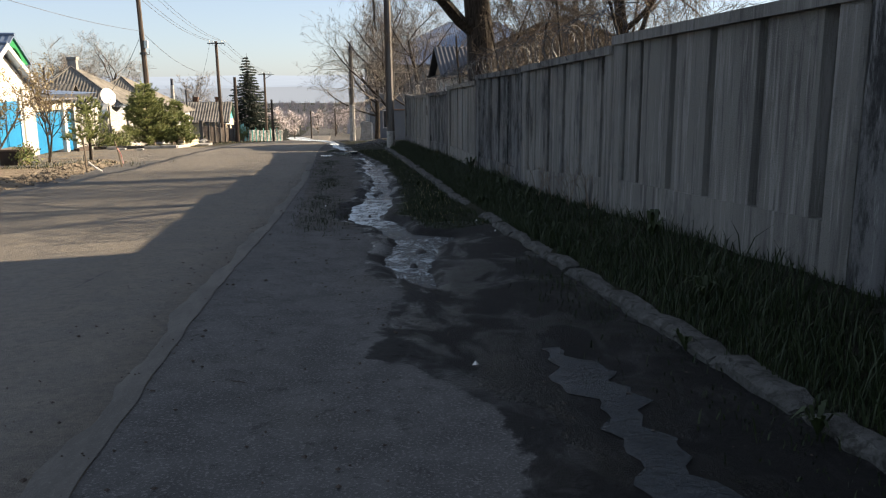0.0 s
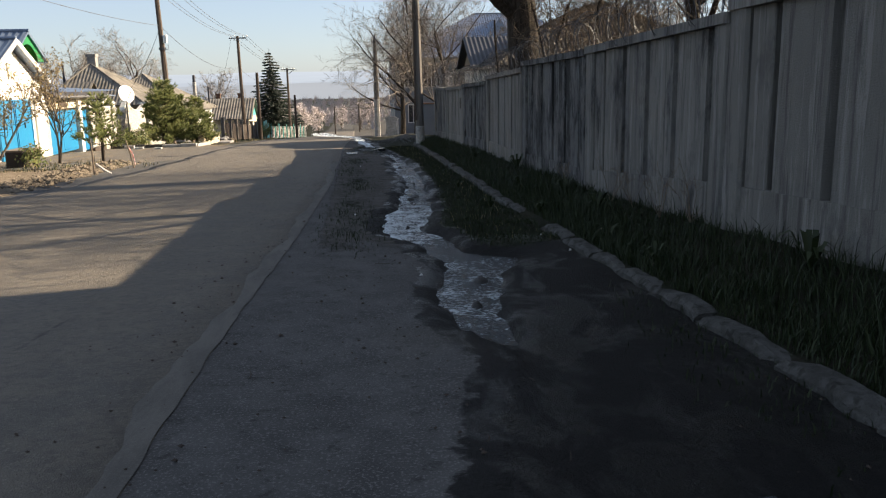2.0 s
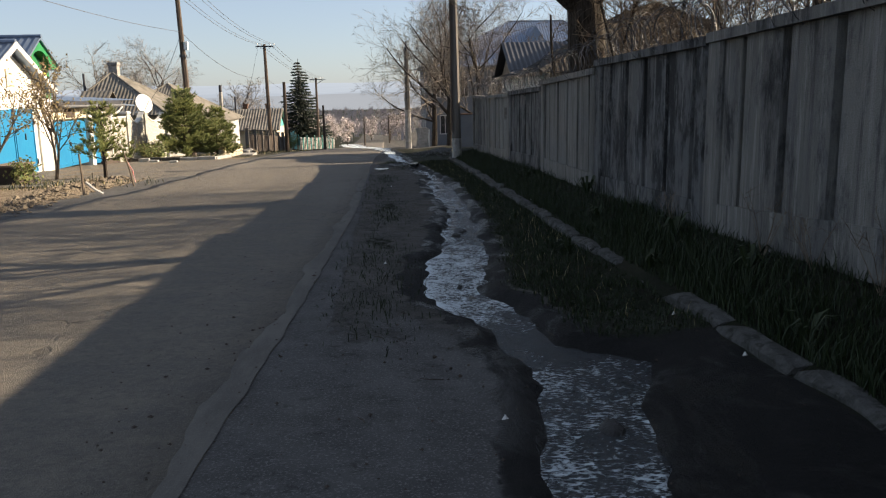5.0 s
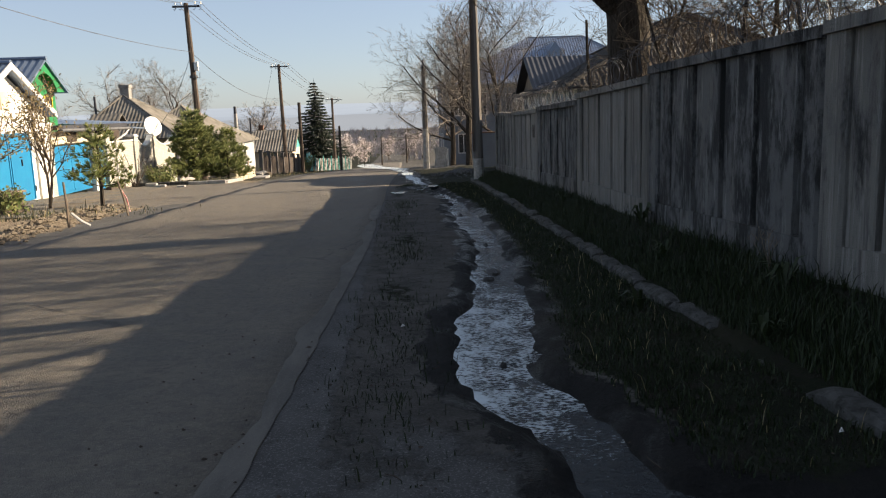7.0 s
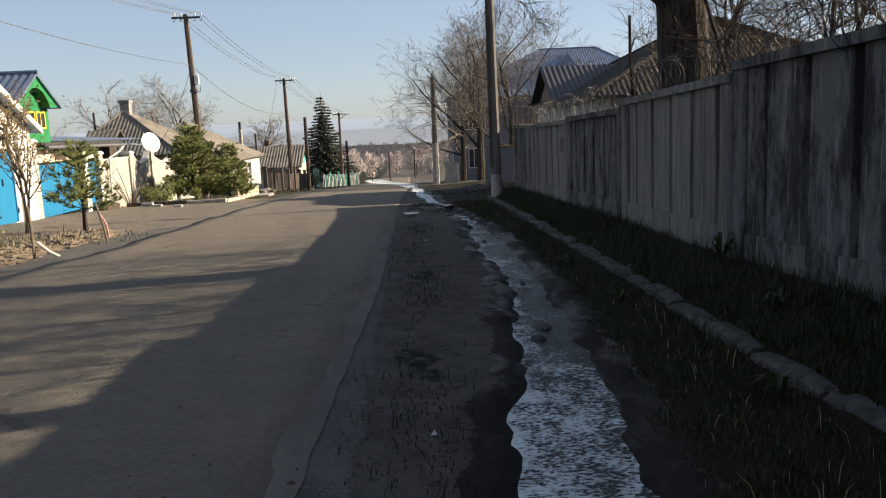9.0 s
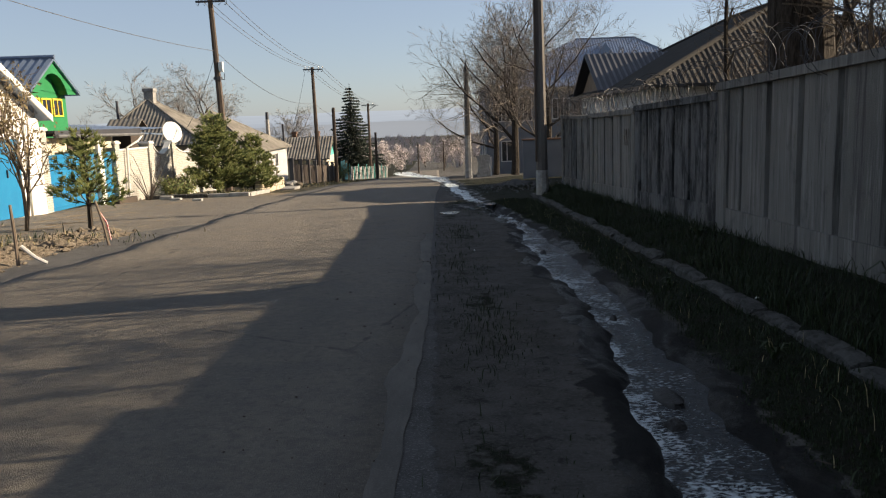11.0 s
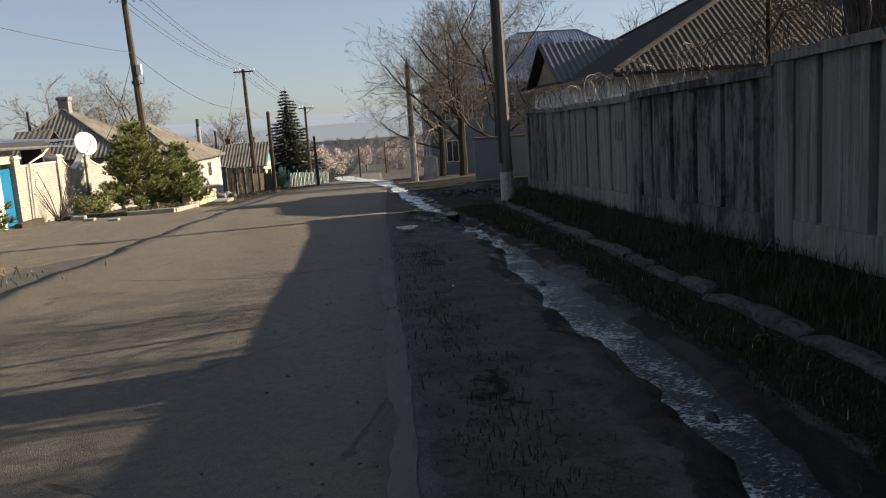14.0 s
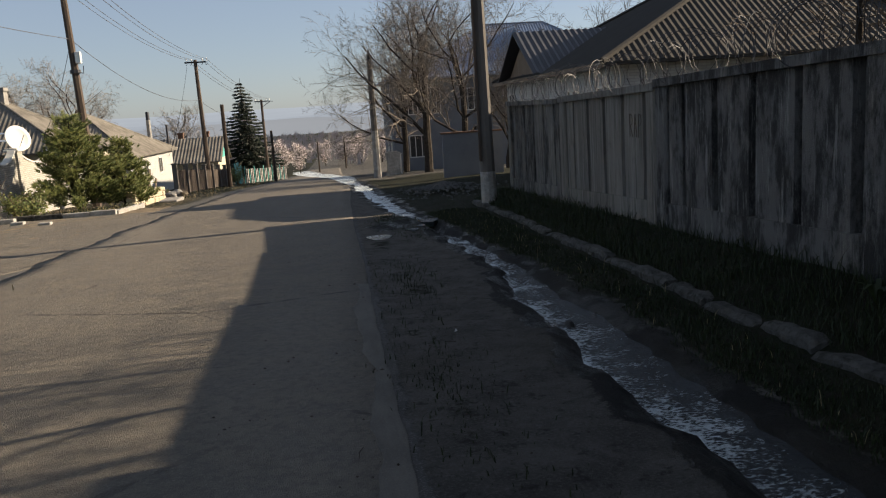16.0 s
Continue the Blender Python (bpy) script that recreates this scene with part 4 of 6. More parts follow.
def scallop(y0, y1, ztop, dip):
    n = 14
    zb = float(base(y0)) - 0.5
    top = [(y0 + (y1 - y0) * k / n, ztop - dip * math.sin(math.pi * k / n) ** 0.8) for k in range(n + 1)]
    s = Shape().prism([(y0, zb)] + top + [(y1, zb)], 0, -12.62, -12.42)
    b = part("brick_bay", s, CREAM_BRICK, wall)
    c = Shape()
    for (ya, za), (yb, zb2) in zip(top, top[1:]):
        c.add([(-12.66, ya, za), (-12.38, ya, za), (-12.38, yb, zb2), (-12.66, yb, zb2), (-12.66, ya, za + 0.06), (-12.38, ya, za + 0.06), (-12.38, yb, zb2 + 0.06), (-12.66, yb, zb2 + 0.06)],
              [(0, 1, 2, 3), (4, 7, 6, 5), (0, 4, 5, 1), (3, 2, 6, 7), (1, 5, 6, 2), (0, 3, 7, 4)])
    part("coping", c, PALE_TRIM, b)


scallop(43.7, 46.9, 0.35, 0.0)
pier(46.9, 47.4, 0.52)
scallop(47.45, 49.9, 0.5, 0.5)
pier(49.95, 50.45, 0.48)
scallop(50.5, 54.0, 0.3, 0.35)
pier(54.05, 54.5, 0.3)
scallop(54.55, 58.5, 0.1, 0.3)

# satellite dish on the wall
dish = thing("satellite_dish", (-12.6, 51.0, 0.35), "round white satellite dish on the street wall", "satellite dish")
s = Shape()
nd = Vector((0.75, -0.6, 0.25)).normalized()
ua = nd.orthogonal().normalized()
ub = nd.cross(ua)
c0 = Vector((-12.75, 51.2, 0.95))
rings = [[c0 + nd * (0.12 * (k / 5) ** 2) + (ua * math.cos(a) + ub * math.sin(a)) * 0.52 * k / 5 for a in np.linspace(0, 2 * math.pi, 25)[:-1]] for k in range(1, 6)]
rings += [[p - nd * 0.02 for p in r] for r in rings[::-1]]
s.add([p for r in rings for p in r], [(k * 24 + i, k * 24 + (i + 1) % 24, k * 24 + 24 + (i + 1) % 24, k * 24 + 24 + i) for k in range(9) for i in range(24)]
      + [tuple(range(24)), tuple(range(239, 215, -1))])
part("reflector", s, DISH_WHITE, dish, smooth=True)
part("arm", Shape().tube(c0 - Vector((0, 0, 0.5)), c0 + nd * 0.55, 0.015, 0.012, 6), STEEL, dish)
part("mast", Shape().tube((-12.62, 51.0, 0.1), c0 - nd * 0.03, 0.03, 0.03, 6), STEEL, dish)

# ---- green attic house ----
gh = thing("green_house", (-20.5, 47.9, -1.8), "house with a green boarded gable and blue-grey metal roof", "house")
part("wall", Shape().box(-26, -17.6, 44, 52, -2.4, 1.0), OLD_CREAM, gh)
s = Shape().prism([(46, 0.6), (49.9, 0.6), (49.9, 2.75), (47.95, 4.2), (46, 2.75)], 0, -24, -17.05)
part("attic_wall", s, GREEN_PAINT, gh, "green painted board gable")
s = Shape()
for sgn in (-1, 1):
    ye = 47.95 + sgn * 2.3
    a, b, c, d = (-25, ye, 2.92), (-16.5, ye, 2.92), (-16.5, 47.95, 4.36), (-25, 47.95, 4.36)
    corrugated(s, *((b, a, d, c) if sgn > 0 else (a, b, c, d)), 0.35, 0.04)
    slab_under(s, (a, b, c, d), 0.12)
rf = part("roof", s, ROOF_METAL, gh)
part("ridge_cap", Shape().tube((-25, 47.95, 4.4), (-16.45, 47.95, 4.4), 0.09, 0.09, 8), ROOF_METAL, rf)
# arched hood in front of the gable
inner_arc = [(47.95 - 1.35 * math.cos(a), 2.35 + 1.35 * math.sin(a)) for a in np.linspace(0.36, math.pi - 0.36, 15)]
s = Shape().prism([(45.75, 2.85)] + inner_arc + [(50.15, 2.85), (47.95, 4.3)], 0, -16.75, -16.62)
part("arched_board", s, GREEN_PAINT, gh, "green arched board under the gable")
s = Shape()
for (ya, za), (yb, zb2) in zip(inner_arc, inner_arc[1:]):
    s.add([(-17.06, ya, za), (-16.7, ya, za), (-16.7, yb, zb2), (-17.06, yb, zb2), (-17.06, ya, za + .05), (-16.7, ya, za + .05), (-16.7, yb, zb2 + .05), (-17.06, yb, zb2 + .05)],
          [(0, 1, 2, 3), (4, 7, 6, 5), (0, 4, 5, 1), (2, 6, 7, 3), (1, 5, 6, 2), (0, 3, 7, 4)])
part("arch_soffit", s, GREEN_PAINT, gh)
for ya in (46.45, 47.5, 48.55):
    w = window(gh, -17.05, ya, ya + 0.9, 1.85, 2.65, YELLOW_PAINT, 1, 1)
s = Shape()
corrugated(s, (-21, 50, 1.5), (-14.6, 50, 1.1), (-14.6, 55.9, 0.9), (-21, 55.9, 1.6), 0.3, 0.03)
slab_under(s, ((-21, 50, 1.5), (-14.6, 50, 1.1), (-14.6, 55.9, 0.9), (-21, 55.9, 1.6)), 0.08)
part("lean_to_roof", s, ROOF_METAL, gh)

# ---- little wooden loft and hipped houses down the street ----
loft = thing("wooden_loft", (-17.2, 57, 0.2), "small dark wooden dovecote loft with a tin gable roof", "loft")
part("body", Shape().box(-17.8, -16.8, 56.8, 58.0, -2.6, 1.25), DARK_WOOD, loft)
s = Shape()
for sgn in (-1, 1):
    a, b, c, d = (-18.1, 57.4 + sgn * 0.95, 1.15), (-16.3, 57.4 + sgn * 0.95, 1.15), (-16.3, 57.4, 1.75), (-18.1, 57.4, 1.75)
    corrugated(s, *((b, a, d, c) if sgn > 0 else (a, b, c, d)), 0.25, 0.02)
    slab_under(s, (a, b, c, d), 0.05)
part("roof", s, SLATE, loft)

za = float(base(68))
hip_house("hipped_house", -22.0, -15.2, 64.3, 73.5, za, 0.2, 3.15, (-19.6, 67.9, -19.6, 68.3), OLD_CREAM, SLATE, "old house with a hipped grey asbestos roof",
          group="hipped houses down the street", wins=[("x", -15.2, 64.0, 65.2, -1.5, 0.0), ("x", -15.2, 66.5, 67.7, -1.5, 0.0)])


def chimney(x, y, z0, z1, w, mat, label):
    c = thing("chimney", (x, y, z0), label, "chimney", "chimneys")
    part("stack", Shape().box(x - w / 2, x + w / 2, y - w / 2, y + w / 2, z0 - 0.8, z1), mat, c)
    part("crown", Shape().box(x - w / 2 - 0.07, x + w / 2 + 0.07, y - w / 2 - 0.07, y + w / 2 + 0.07, z1 - 0.22, z1, 0.02), mat, c)


chimney(-19.5, 68.2, 2.9, 3.9, 0.62, RUBBLE, "stubby old brick chimney on the hipped roof")
pipe = thing("stove_pipe", (-21.3, 66.9, 1.8), "thin dark stove pipe on the roof", "pipe")
part("tube", Shape().tube((-21.3, 66.9, 1.4), (-21.3, 66.9, 3.1), 0.09, 0.09, 8), DARK_METAL, pipe)
za = float(base(85))
hip_house("hipped_house", -23.5, -15.0, 77.5, 93.0, za, -0.85, 2.5, (-19.4, 82.5, -19.4, 83.0), WHITE_BRICK, SLATE, "pale brick house with a hipped grey roof and small windows",
          group="hipped houses down the street",
          wins=[("x", -15.0, 79.0, 80.2, -2.6, -1.35), ("x", -15.0, 81.8, 83.0, -2.6, -1.35), ("x", -15.0, 87.0, 88.3, -2.7, -1.4)])
st = thing("flue", (-16.2, 90.5, 0.0), "whitewashed round flue with a dark top", "chimney", "chimneys")
part("pipe", Shape().tube((-16.2, 90.5, -1.0), (-16.2, 90.5, 1.7), 0.2, 0.18, 10), WHITEWASH, st)
part("cowl", Shape().tube((-16.2, 90.5, 1.7), (-16.2, 90.5, 2.4), 0.16, 0.14, 10), DARK_METAL, st)
st = thing("flue", (-15.4, 94.0, -1.0), "thin dark metal flue", "chimney", "chimneys")
part("pipe", Shape().tube((-15.4, 94, -2), (-15.4, 94, 1.2), 0.1, 0.1, 8), DARK_METAL, st)

# gabled house with its ridge across the view
lh = thing("low_house", (-14, 100, float(base(100))), "low house with a corrugated roof and pale blue gable", "house")
x0, x1, y0, y1 = -19.0, -11.6, 97.0, 104.0
part("wall", Shape().box(x0, x1, y0, y1, -6, -2.3), OLD_CREAM, lh)
part("gable", Shape().prism([(y0, -2.3), (y1, -2.3), ((y0 + y1) / 2, -0.4)], 0, x0, x1), TEAL_PAINT, lh)
s = Shape()
for sgn in (-1, 1):
    yr = (y0 + y1) / 2
    ye = yr + sgn * ((y1 - y0) / 2 + 0.5)
    a, b, c, d = (x0 - .3, ye, -2.5), (x1 + .4, ye, -2.5), (x1 + .4, yr, -0.25), (x0 - .3, yr, -0.25)
    corrugated(s, *((b, a, d, c) if sgn > 0 else (a, b, c, d)), 0.3, 0.05)
    slab_under(s, (a, b, c, d), 0.08)
part("roof", s, SLATE, lh)
window_y(lh, y0, -14.0, -12.8, -4.2, -3.1)
for cx in (-15.5, -13.0):
    chimney(cx, 101.0, -0.6, 0.35, 0.45, OLD_BROWN, "small red brick chimney on the low house")

# ---- street poles and wires ----
def lamp_pole(name, x, y, top, r0, r1, mat, label, white=0.0, arm=False, lean=(0, 0), sides=8, tip=False):
    zb = float(zg(x, y))
    p = thing(name, (x, y, zb), label, "pole", "utility poles")
    tx, ty = x + lean[0], y + lean[1]
    at = lambda z: Vector((x + (tx - x) * (z - zb) / (top - zb), y + (ty - y) * (z - zb) / (top - zb), z))
    rad = lambda z: r0 + (r1 - r0) * (z - zb) / (top - zb)
    s = Shape()
    zs = [zb - 0.4 + (top - zb + 0.4) * k / 8 for k in range(9)]
    s.path([at(z) for z in zs], [rad(z) for z in zs], sides)
    shaft = part("shaft", s, mat, p)
    if tip:
        part("tip", Shape().tube(at(top), at(top) + Vector((0, 0, 0.75)), r1 * 1.05, 0.02, sides), DARK_METAL, p)
    if white:
        w = Shape().path([at(zb - 0.05), at(zb + white * 0.6), at(zb + white)], [rad(zb) + 0.006, rad(zb + white * .6) + 0.006, rad(zb + white) + 0.005], sides)
        part("whitewashed_base", w, WHITEWASH, p, "flaking whitewash round the foot")
    if arm:
        c = at(top - 0.18)
        part("crossarm", Shape().box(c.x - 0.75, c.x + 0.75, c.y - 0.05, c.y + 0.05, c.z - 0.05, c.z + 0.05), DARK_METAL, p)
        for k in (-0.7, -0.38, 0.38, 0.7):
            q = Shape().path([(c.x + k, c.y, c.z - 0.14), (c.x + k + 0.06, c.y, c.z - 0.2), (c.x + k + 0.12, c.y, c.z - 0.1), (c.x + k + 0.12, c.y, c.z + 0.16)], [0.015] * 4, 5)
            h = part("hook", q, DARK_METAL, p)
            part("insulator", Shape().tube((c.x + k + 0.12, c.y, c.z + 0.1), (c.x + k + 0.12, c.y, c.z + 0.24), 0.045, 0.03, 8), DISH_WHITE, h)
    return p, at, top


poleA, atA, topA = lamp_pole("utility_pole", -11.0, 54.5, 7.65, 0.2, 0.13, POLE_DARK, "tall brown concrete utility pole with a crossarm", arm=True, lean=(-0.25, 0))
c = atA(4.15)
box_ = part("meter_box", Shape().box(c.x + 0.12, c.x + 0.36, c.y - 0.2, c.y - 0.02, 3.95, 4.45, 0.03), DISH_WHITE, poleA, "small pale metal box")
part("strap", Shape().tube(atA(3.55), atA(3.7), 0.23, 0.23, 8), DARK_METAL, poleA)
part("bracket", Shape().path([atA(3.6), atA(3.55) + Vector((0.35, -.05, 0)), atA(3.85) + Vector((0.38, -.05, 0))], [0.02] * 3, 5), DARK_METAL, poleA)
poleB, atB, topB = lamp_pole("utility_pole", -9.6, 77.7, 5.6, 0.19, 0.12, POLE_DARK, "brown utility pole with a crossarm and insulators", arm=True, lean=(-0.1, 0))
poleC, atC, topC = lamp_pole("street_pole", 2.36, 72.5, 4.6, 0.26, 0.17, POLE_CONCRETE, "bare concrete pole with whitewashed foot and dark pointed top", white=3.2, tip=True)
poleD, atD, topD = lamp_pole("street_pole", 3.14, 35.9, 8.6, 0.185, 0.11, POLE_CONCRETE, "thick concrete pole with a flaking whitewashed foot by the fence end", white=0.75, lean=(-0.08, 0), sides=10)
part("cable_box", Shape().box(2.93, 2.98, 35.72, 35.8, -0.2, 5.5), POLE_DARK, poleD, "dark cable duct down the shaft")
lamp_pole("utility_pole", -8.35, 78.9, 2.4, 0.17, 0.13, DARK_WOOD, "short dark tarred wooden pole")
poleF, atF, topF = lamp_pole("utility_pole", -7.6, 104.4, 3.2, 0.17, 0.12, POLE_DARK, "distant utility pole with a crossarm beside the fir", arm=True)
lamp_pole("utility_pole", -6.05, 93.0, 0.1, 0.14, 0.11, DARK_WOOD, "short dark wooden post by the white fence")
lamp_pole("utility_pole", -3.2, 150.0, -2.9, 0.14, 0.11, DARK_WOOD, "far wooden pole among blossoming trees")
lamp_pole("utility_pole", 1.2, 158.0, -2.7, 0.14, 0.11, DARK_WOOD, "far wooden pole at the road bend")
poleZ, atZ, topZ = lamp_pole("utility_pole", -15.5, 27.0, 8.2, 0.2, 0.13, POLE_DARK, "tall brown utility pole behind the garage", arm=True)
lamp_stub = Shape().path([atF(2.4), atF(2.5) + Vector((0.9, -0.3, 0.5)), atF(2.5) + Vector((1.2, -0.4, 0.45))], [0.03] * 3, 5)
part("lamp_arm", lamp_stub, DARK_METAL, poleF)


def wire(a, b, sag, r=0.013, label="thin dark overhead wire between the poles"):
    a, b = Vector(a), Vector(b)
    n = 14
    pts = [a.lerp(b, k / n) - Vector((0, 0, sag * 4 * (k / n) * (1 - k / n))) for k in range(n + 1)]
    solid("overhead_wire", Shape().path(pts, [r] * len(pts), 4), WIRE, tuple(a), label, "wire", "overhead wires")


def ends(at, top, k):
    c = at(top - 0.18)
    return c + Vector((k + 0.12, 0, 0.2))


for k in (-0.7, -0.38, 0.38, 0.7):
    wire(ends(atZ, topZ, k), ends(atA, topA, k), 0.5)
    wire(ends(atA, topA, k), ends(atB, topB, k), 0.55)
    wire(ends(atB, topB, k), ends(atF, topF, k), 0.5)
wire(atZ(6.6), atA(5.0), 0.5, 0.014)
wire(atA(5.0), atB(2.8), 0.9, 0.014)
wire(atA(4.9), (-16.0, 64, 1.0), 0.4)
wire(atB(5.2) + Vector((-.6, 0, 0)), (-13.5, 84, -1.2), 0.6)
wire(atB(2.7), atF(1.4), 0.8, 0.012)

# ---- buildings behind the fence ----
def long_house():
    """White brick house under old corrugated sheets, with a cross gable."""
    h = thing("brick_house", (12, 45, -1.6), "white brick house behind the fence under old corrugated roofs", "house")
    part("wall", Shape().box(7.3, 18.5, 38.8, 52.5, -2.6, 2.05), WHITE_BRICK, h)
    s = Shape()
    A, B, C, D = (6.8, 38.3, 2.0), (19.0, 38.3, 2.0), (19.0, 53.0, 2.0), (6.8, 53.0, 2.0)
    R0, R1 = (12.9, 42.6, 5.0), (12.9, 47.6, 5.0)
    for q in ((A, B, R0, R0), (B, C, R1, R0), (C, D, R1, R1), (D, A, R0, R1)):
        corrugated(s, *q, 0.2, 0.024)
    slab_under(s, (A, B, C, D), 0.08)
    r = part("roof", s, OLD_SLATE, h, "dark weathered corrugated roof sheets")
    cap = Shape()
    for p, q in ((A, R0), (B, R0), (C, R1), (D, R1), (R0, R1)):
        cap.tube(Vector(p) + Vector((0, 0, .04)), Vector(q) + Vector((0, 0, .04)), 0.08, 0.08, 6)
    part("ridge_cap", cap, OLD_SLATE, r)
    g = Shape().prism([(45.2, 2.0), (50.6, 2.0), (47.9, 3.45)], 0, 7.0, 12.5)
    part("gable_wall", g, OLD_WOOD, h, "grey boarded cross gable")
    s = Shape()
    for sgn in (-1, 1):
        ye = 47.9 + sgn * 3.0
        a, b, c, d = (6.6, ye, 2.05), (12.8, ye, 2.05), (12.8, 47.9, 3.7), (6.6, 47.9, 3.7)
        corrugated(s, *((b, a, d, c) if sgn > 0 else (a, b, c, d)), 0.24, 0.05)
        slab_under(s, (a, b, c, d), 0.06)
    part("cross_roof", s, DARK_METAL, h, "dark ribbed sheets on the cross gable")
    window(h, 7.3, 51.0, 52.0, 0.2, 1.5, PALE_TRIM, -1, 1)
    for y in (39, 42):
        window(h, 7.3, y, y + 1.2, 0.0, 1.4, PALE_TRIM, -1, 1)
    eave = Shape().box(6.78, 6.86, 38.3, 53.0, 1.86, 2.0)
    part("fascia", eave, OLD_WOOD, h)
    window_y(h, 38.8, 9, 10.4, 0.0, 1.4)
    window_y(h, 38.8, 13, 14.4, 0.0, 1.4)
    return h


long_house()
low = thing("yard_wall", (5.6, 54, float(zg(5.6, 54))), "low pale rendered yard wall", "wall")
part("wall_slab", Shape().box(4.5, 7.3, 54.0, 54.2, -3.0, -0.1), GREY_WALL, low)
part("coping", Shape().box(4.44, 7.3, 53.95, 54.25, -0.1, -0.02, 0.01), OLD_BROWN, low)

# two-storey building with metal hipped roof
zb = float(base(90))
tb = hip_house("two_storey_building", 4.6, 26.0, 86.0, 98.0, zb, 3.8, 8.35, (13.8, 92.0, 19.5, 92.0), GREY_WALL, ROOF_METAL,
               "grey two-storey building with a hipped metal roof behind bare trees", 0.6,
               wins=[("y", 86.0, 5.6, 8.8, 0.7, 2.9, PALE_TRIM, 7), ("y", 86.0, 10.6, 12.2, 0.8, 2.7, PALE_TRIM, 2), ("y", 86.0, 14.2, 15.8, 0.8, 2.7, PALE_TRIM, 2),
                     ("y", 86.0, 17.8, 19.4, 0.8, 2.7, PALE_TRIM, 2),
                     ("y", 86.0, 5.9, 7.5, -2.9, -1.0, PALE_TRIM, 2), ("y", 86.0, 10.6, 12.2, -2.9, -1.0, PALE_TRIM, 2),
                     ("x", 4.6, 88.0, 89.6, 0.8, 2.6, PALE_TRIM, -1, 2), ("x", 4.6, 92.0, 93.6, 0.8, 2.6, PALE_TRIM, -1, 2),
                     ("x", 4.6, 88.0, 89.6, -2.9, -1.0, PALE_TRIM, -1, 2), ("x", 4.6, 92.0, 93.6, -2.9, -1.0, PALE_TRIM, -1, 2)])
dormer = part("dormer", Shape().prism([(14.0, 5.0), (17.6, 5.0), (15.8, 7.6)], 1, 87.6, 91), ROOF_METAL, tb)

# picket fence and slabs before it
pk = thing("picket_fence", (4.2, 80, float(zg(4.2, 80))), "leaning pale blue-white picket fence under the trees", "fence")
for k in range(22):
    y = 76 + k * 0.42
    z = float(zg(4.4, y))
    part("picket", Shape().box(4.35, 4.39, y, y + 0.2, z - 0.1, z + 1.45 + 0.06 * math.sin(k * 2.1), 0.006), PALE_TRIM if k % 5 else GREY_WALL, pk)
part("rail", Shape().add([(4.4, 76, float(zg(4.4, 76)) + .4), (4.45, 76, float(zg(4.4, 76)) + .4), (4.45, 85.2, float(zg(4.4, 85.2)) + .4), (4.4, 85.2, float(zg(4.4, 85.2)) + .4),
                          (4.4, 76, float(zg(4.4, 76)) + .5), (4.45, 76, float(zg(4.4, 76)) + .5), (4.45, 85.2, float(zg(4.4, 85.2)) + .5), (4.4, 85.2, float(zg(4.4, 85.2)) + .5)],
                         [(0, 3, 2, 1), (4, 5, 6, 7), (0, 1, 5, 4), (3, 7, 6, 2), (0, 4, 7, 3), (1, 2, 6, 5)]), OLD_WOOD, pk)
for k, (x, y, tl) in enumerate(((3.5, 74.5, 8), (3.75, 75.4, -6))):
    z = float(zg(x, y))
    s = Shape().box(-0.45, 0.45, -0.06, 0.06, -0.2, 1.7, 0.015)
    m = pose(x, y, z, 0, tl, 15 * (1 - k))
    s.v = [tuple(m @ Vector(p)) for p in s.v]
    solid("concrete_slab", s, WHITEWASH, (x, y, z), "whitewashed concrete slab standing by the picket fence", "slab", "standing slabs")

# tall block added out of view beyond the fence, to shade the near road
blk = thing("shade_block", (22, -8, 0.5), "unseen plain grey block that shades the near road", "building")
part("wall", Shape().box(15, 30, -45, 13.4, -0.5, 12.5), GREY_WALL, blk)
part("parapet", Shape().box(14.9, 30.1, -45.1, 13.5, 12.5, 12.9), GREY_WALL, blk)

# gravel heap by the pole
r = random.Random(3)
heap = Shape()
for k in range(900):
    a, d = r.uniform(0, 6.28), abs(r.gauss(0, 0.5))
    x, y = 3.0 + 1.5 * d * math.cos(a), 43.5 + 3.4 * d * math.sin(a)
    z = float(zg(x, y)) + 0.28 * max(0, 1 - d) + 0.02
    q = r.uniform(0.025, 0.07)
    pts = [(x + q * r.uniform(.6, 1.2) * i, y + q * r.uniform(.6, 1.2) * j, z + q * r.uniform(.4, 1) * l) for i, j, l in ((1, 0, 0), (-1, 0, 0), (0, 1, 0), (0, -1, 0), (0, 0, 1), (0, 0, -1))]
    heap.add(pts, [(0, 2, 4), (2, 1, 4), (1, 3, 4), (3, 0, 4), (2, 0, 5), (1, 2, 5), (3, 1, 5), (0, 3, 5)])
solid("gravel", heap, GRAVEL, (3.0, 43.5, float(zg(3, 43.5))), "heap of grey gravel beside the road", "gravel", kind="stuff")

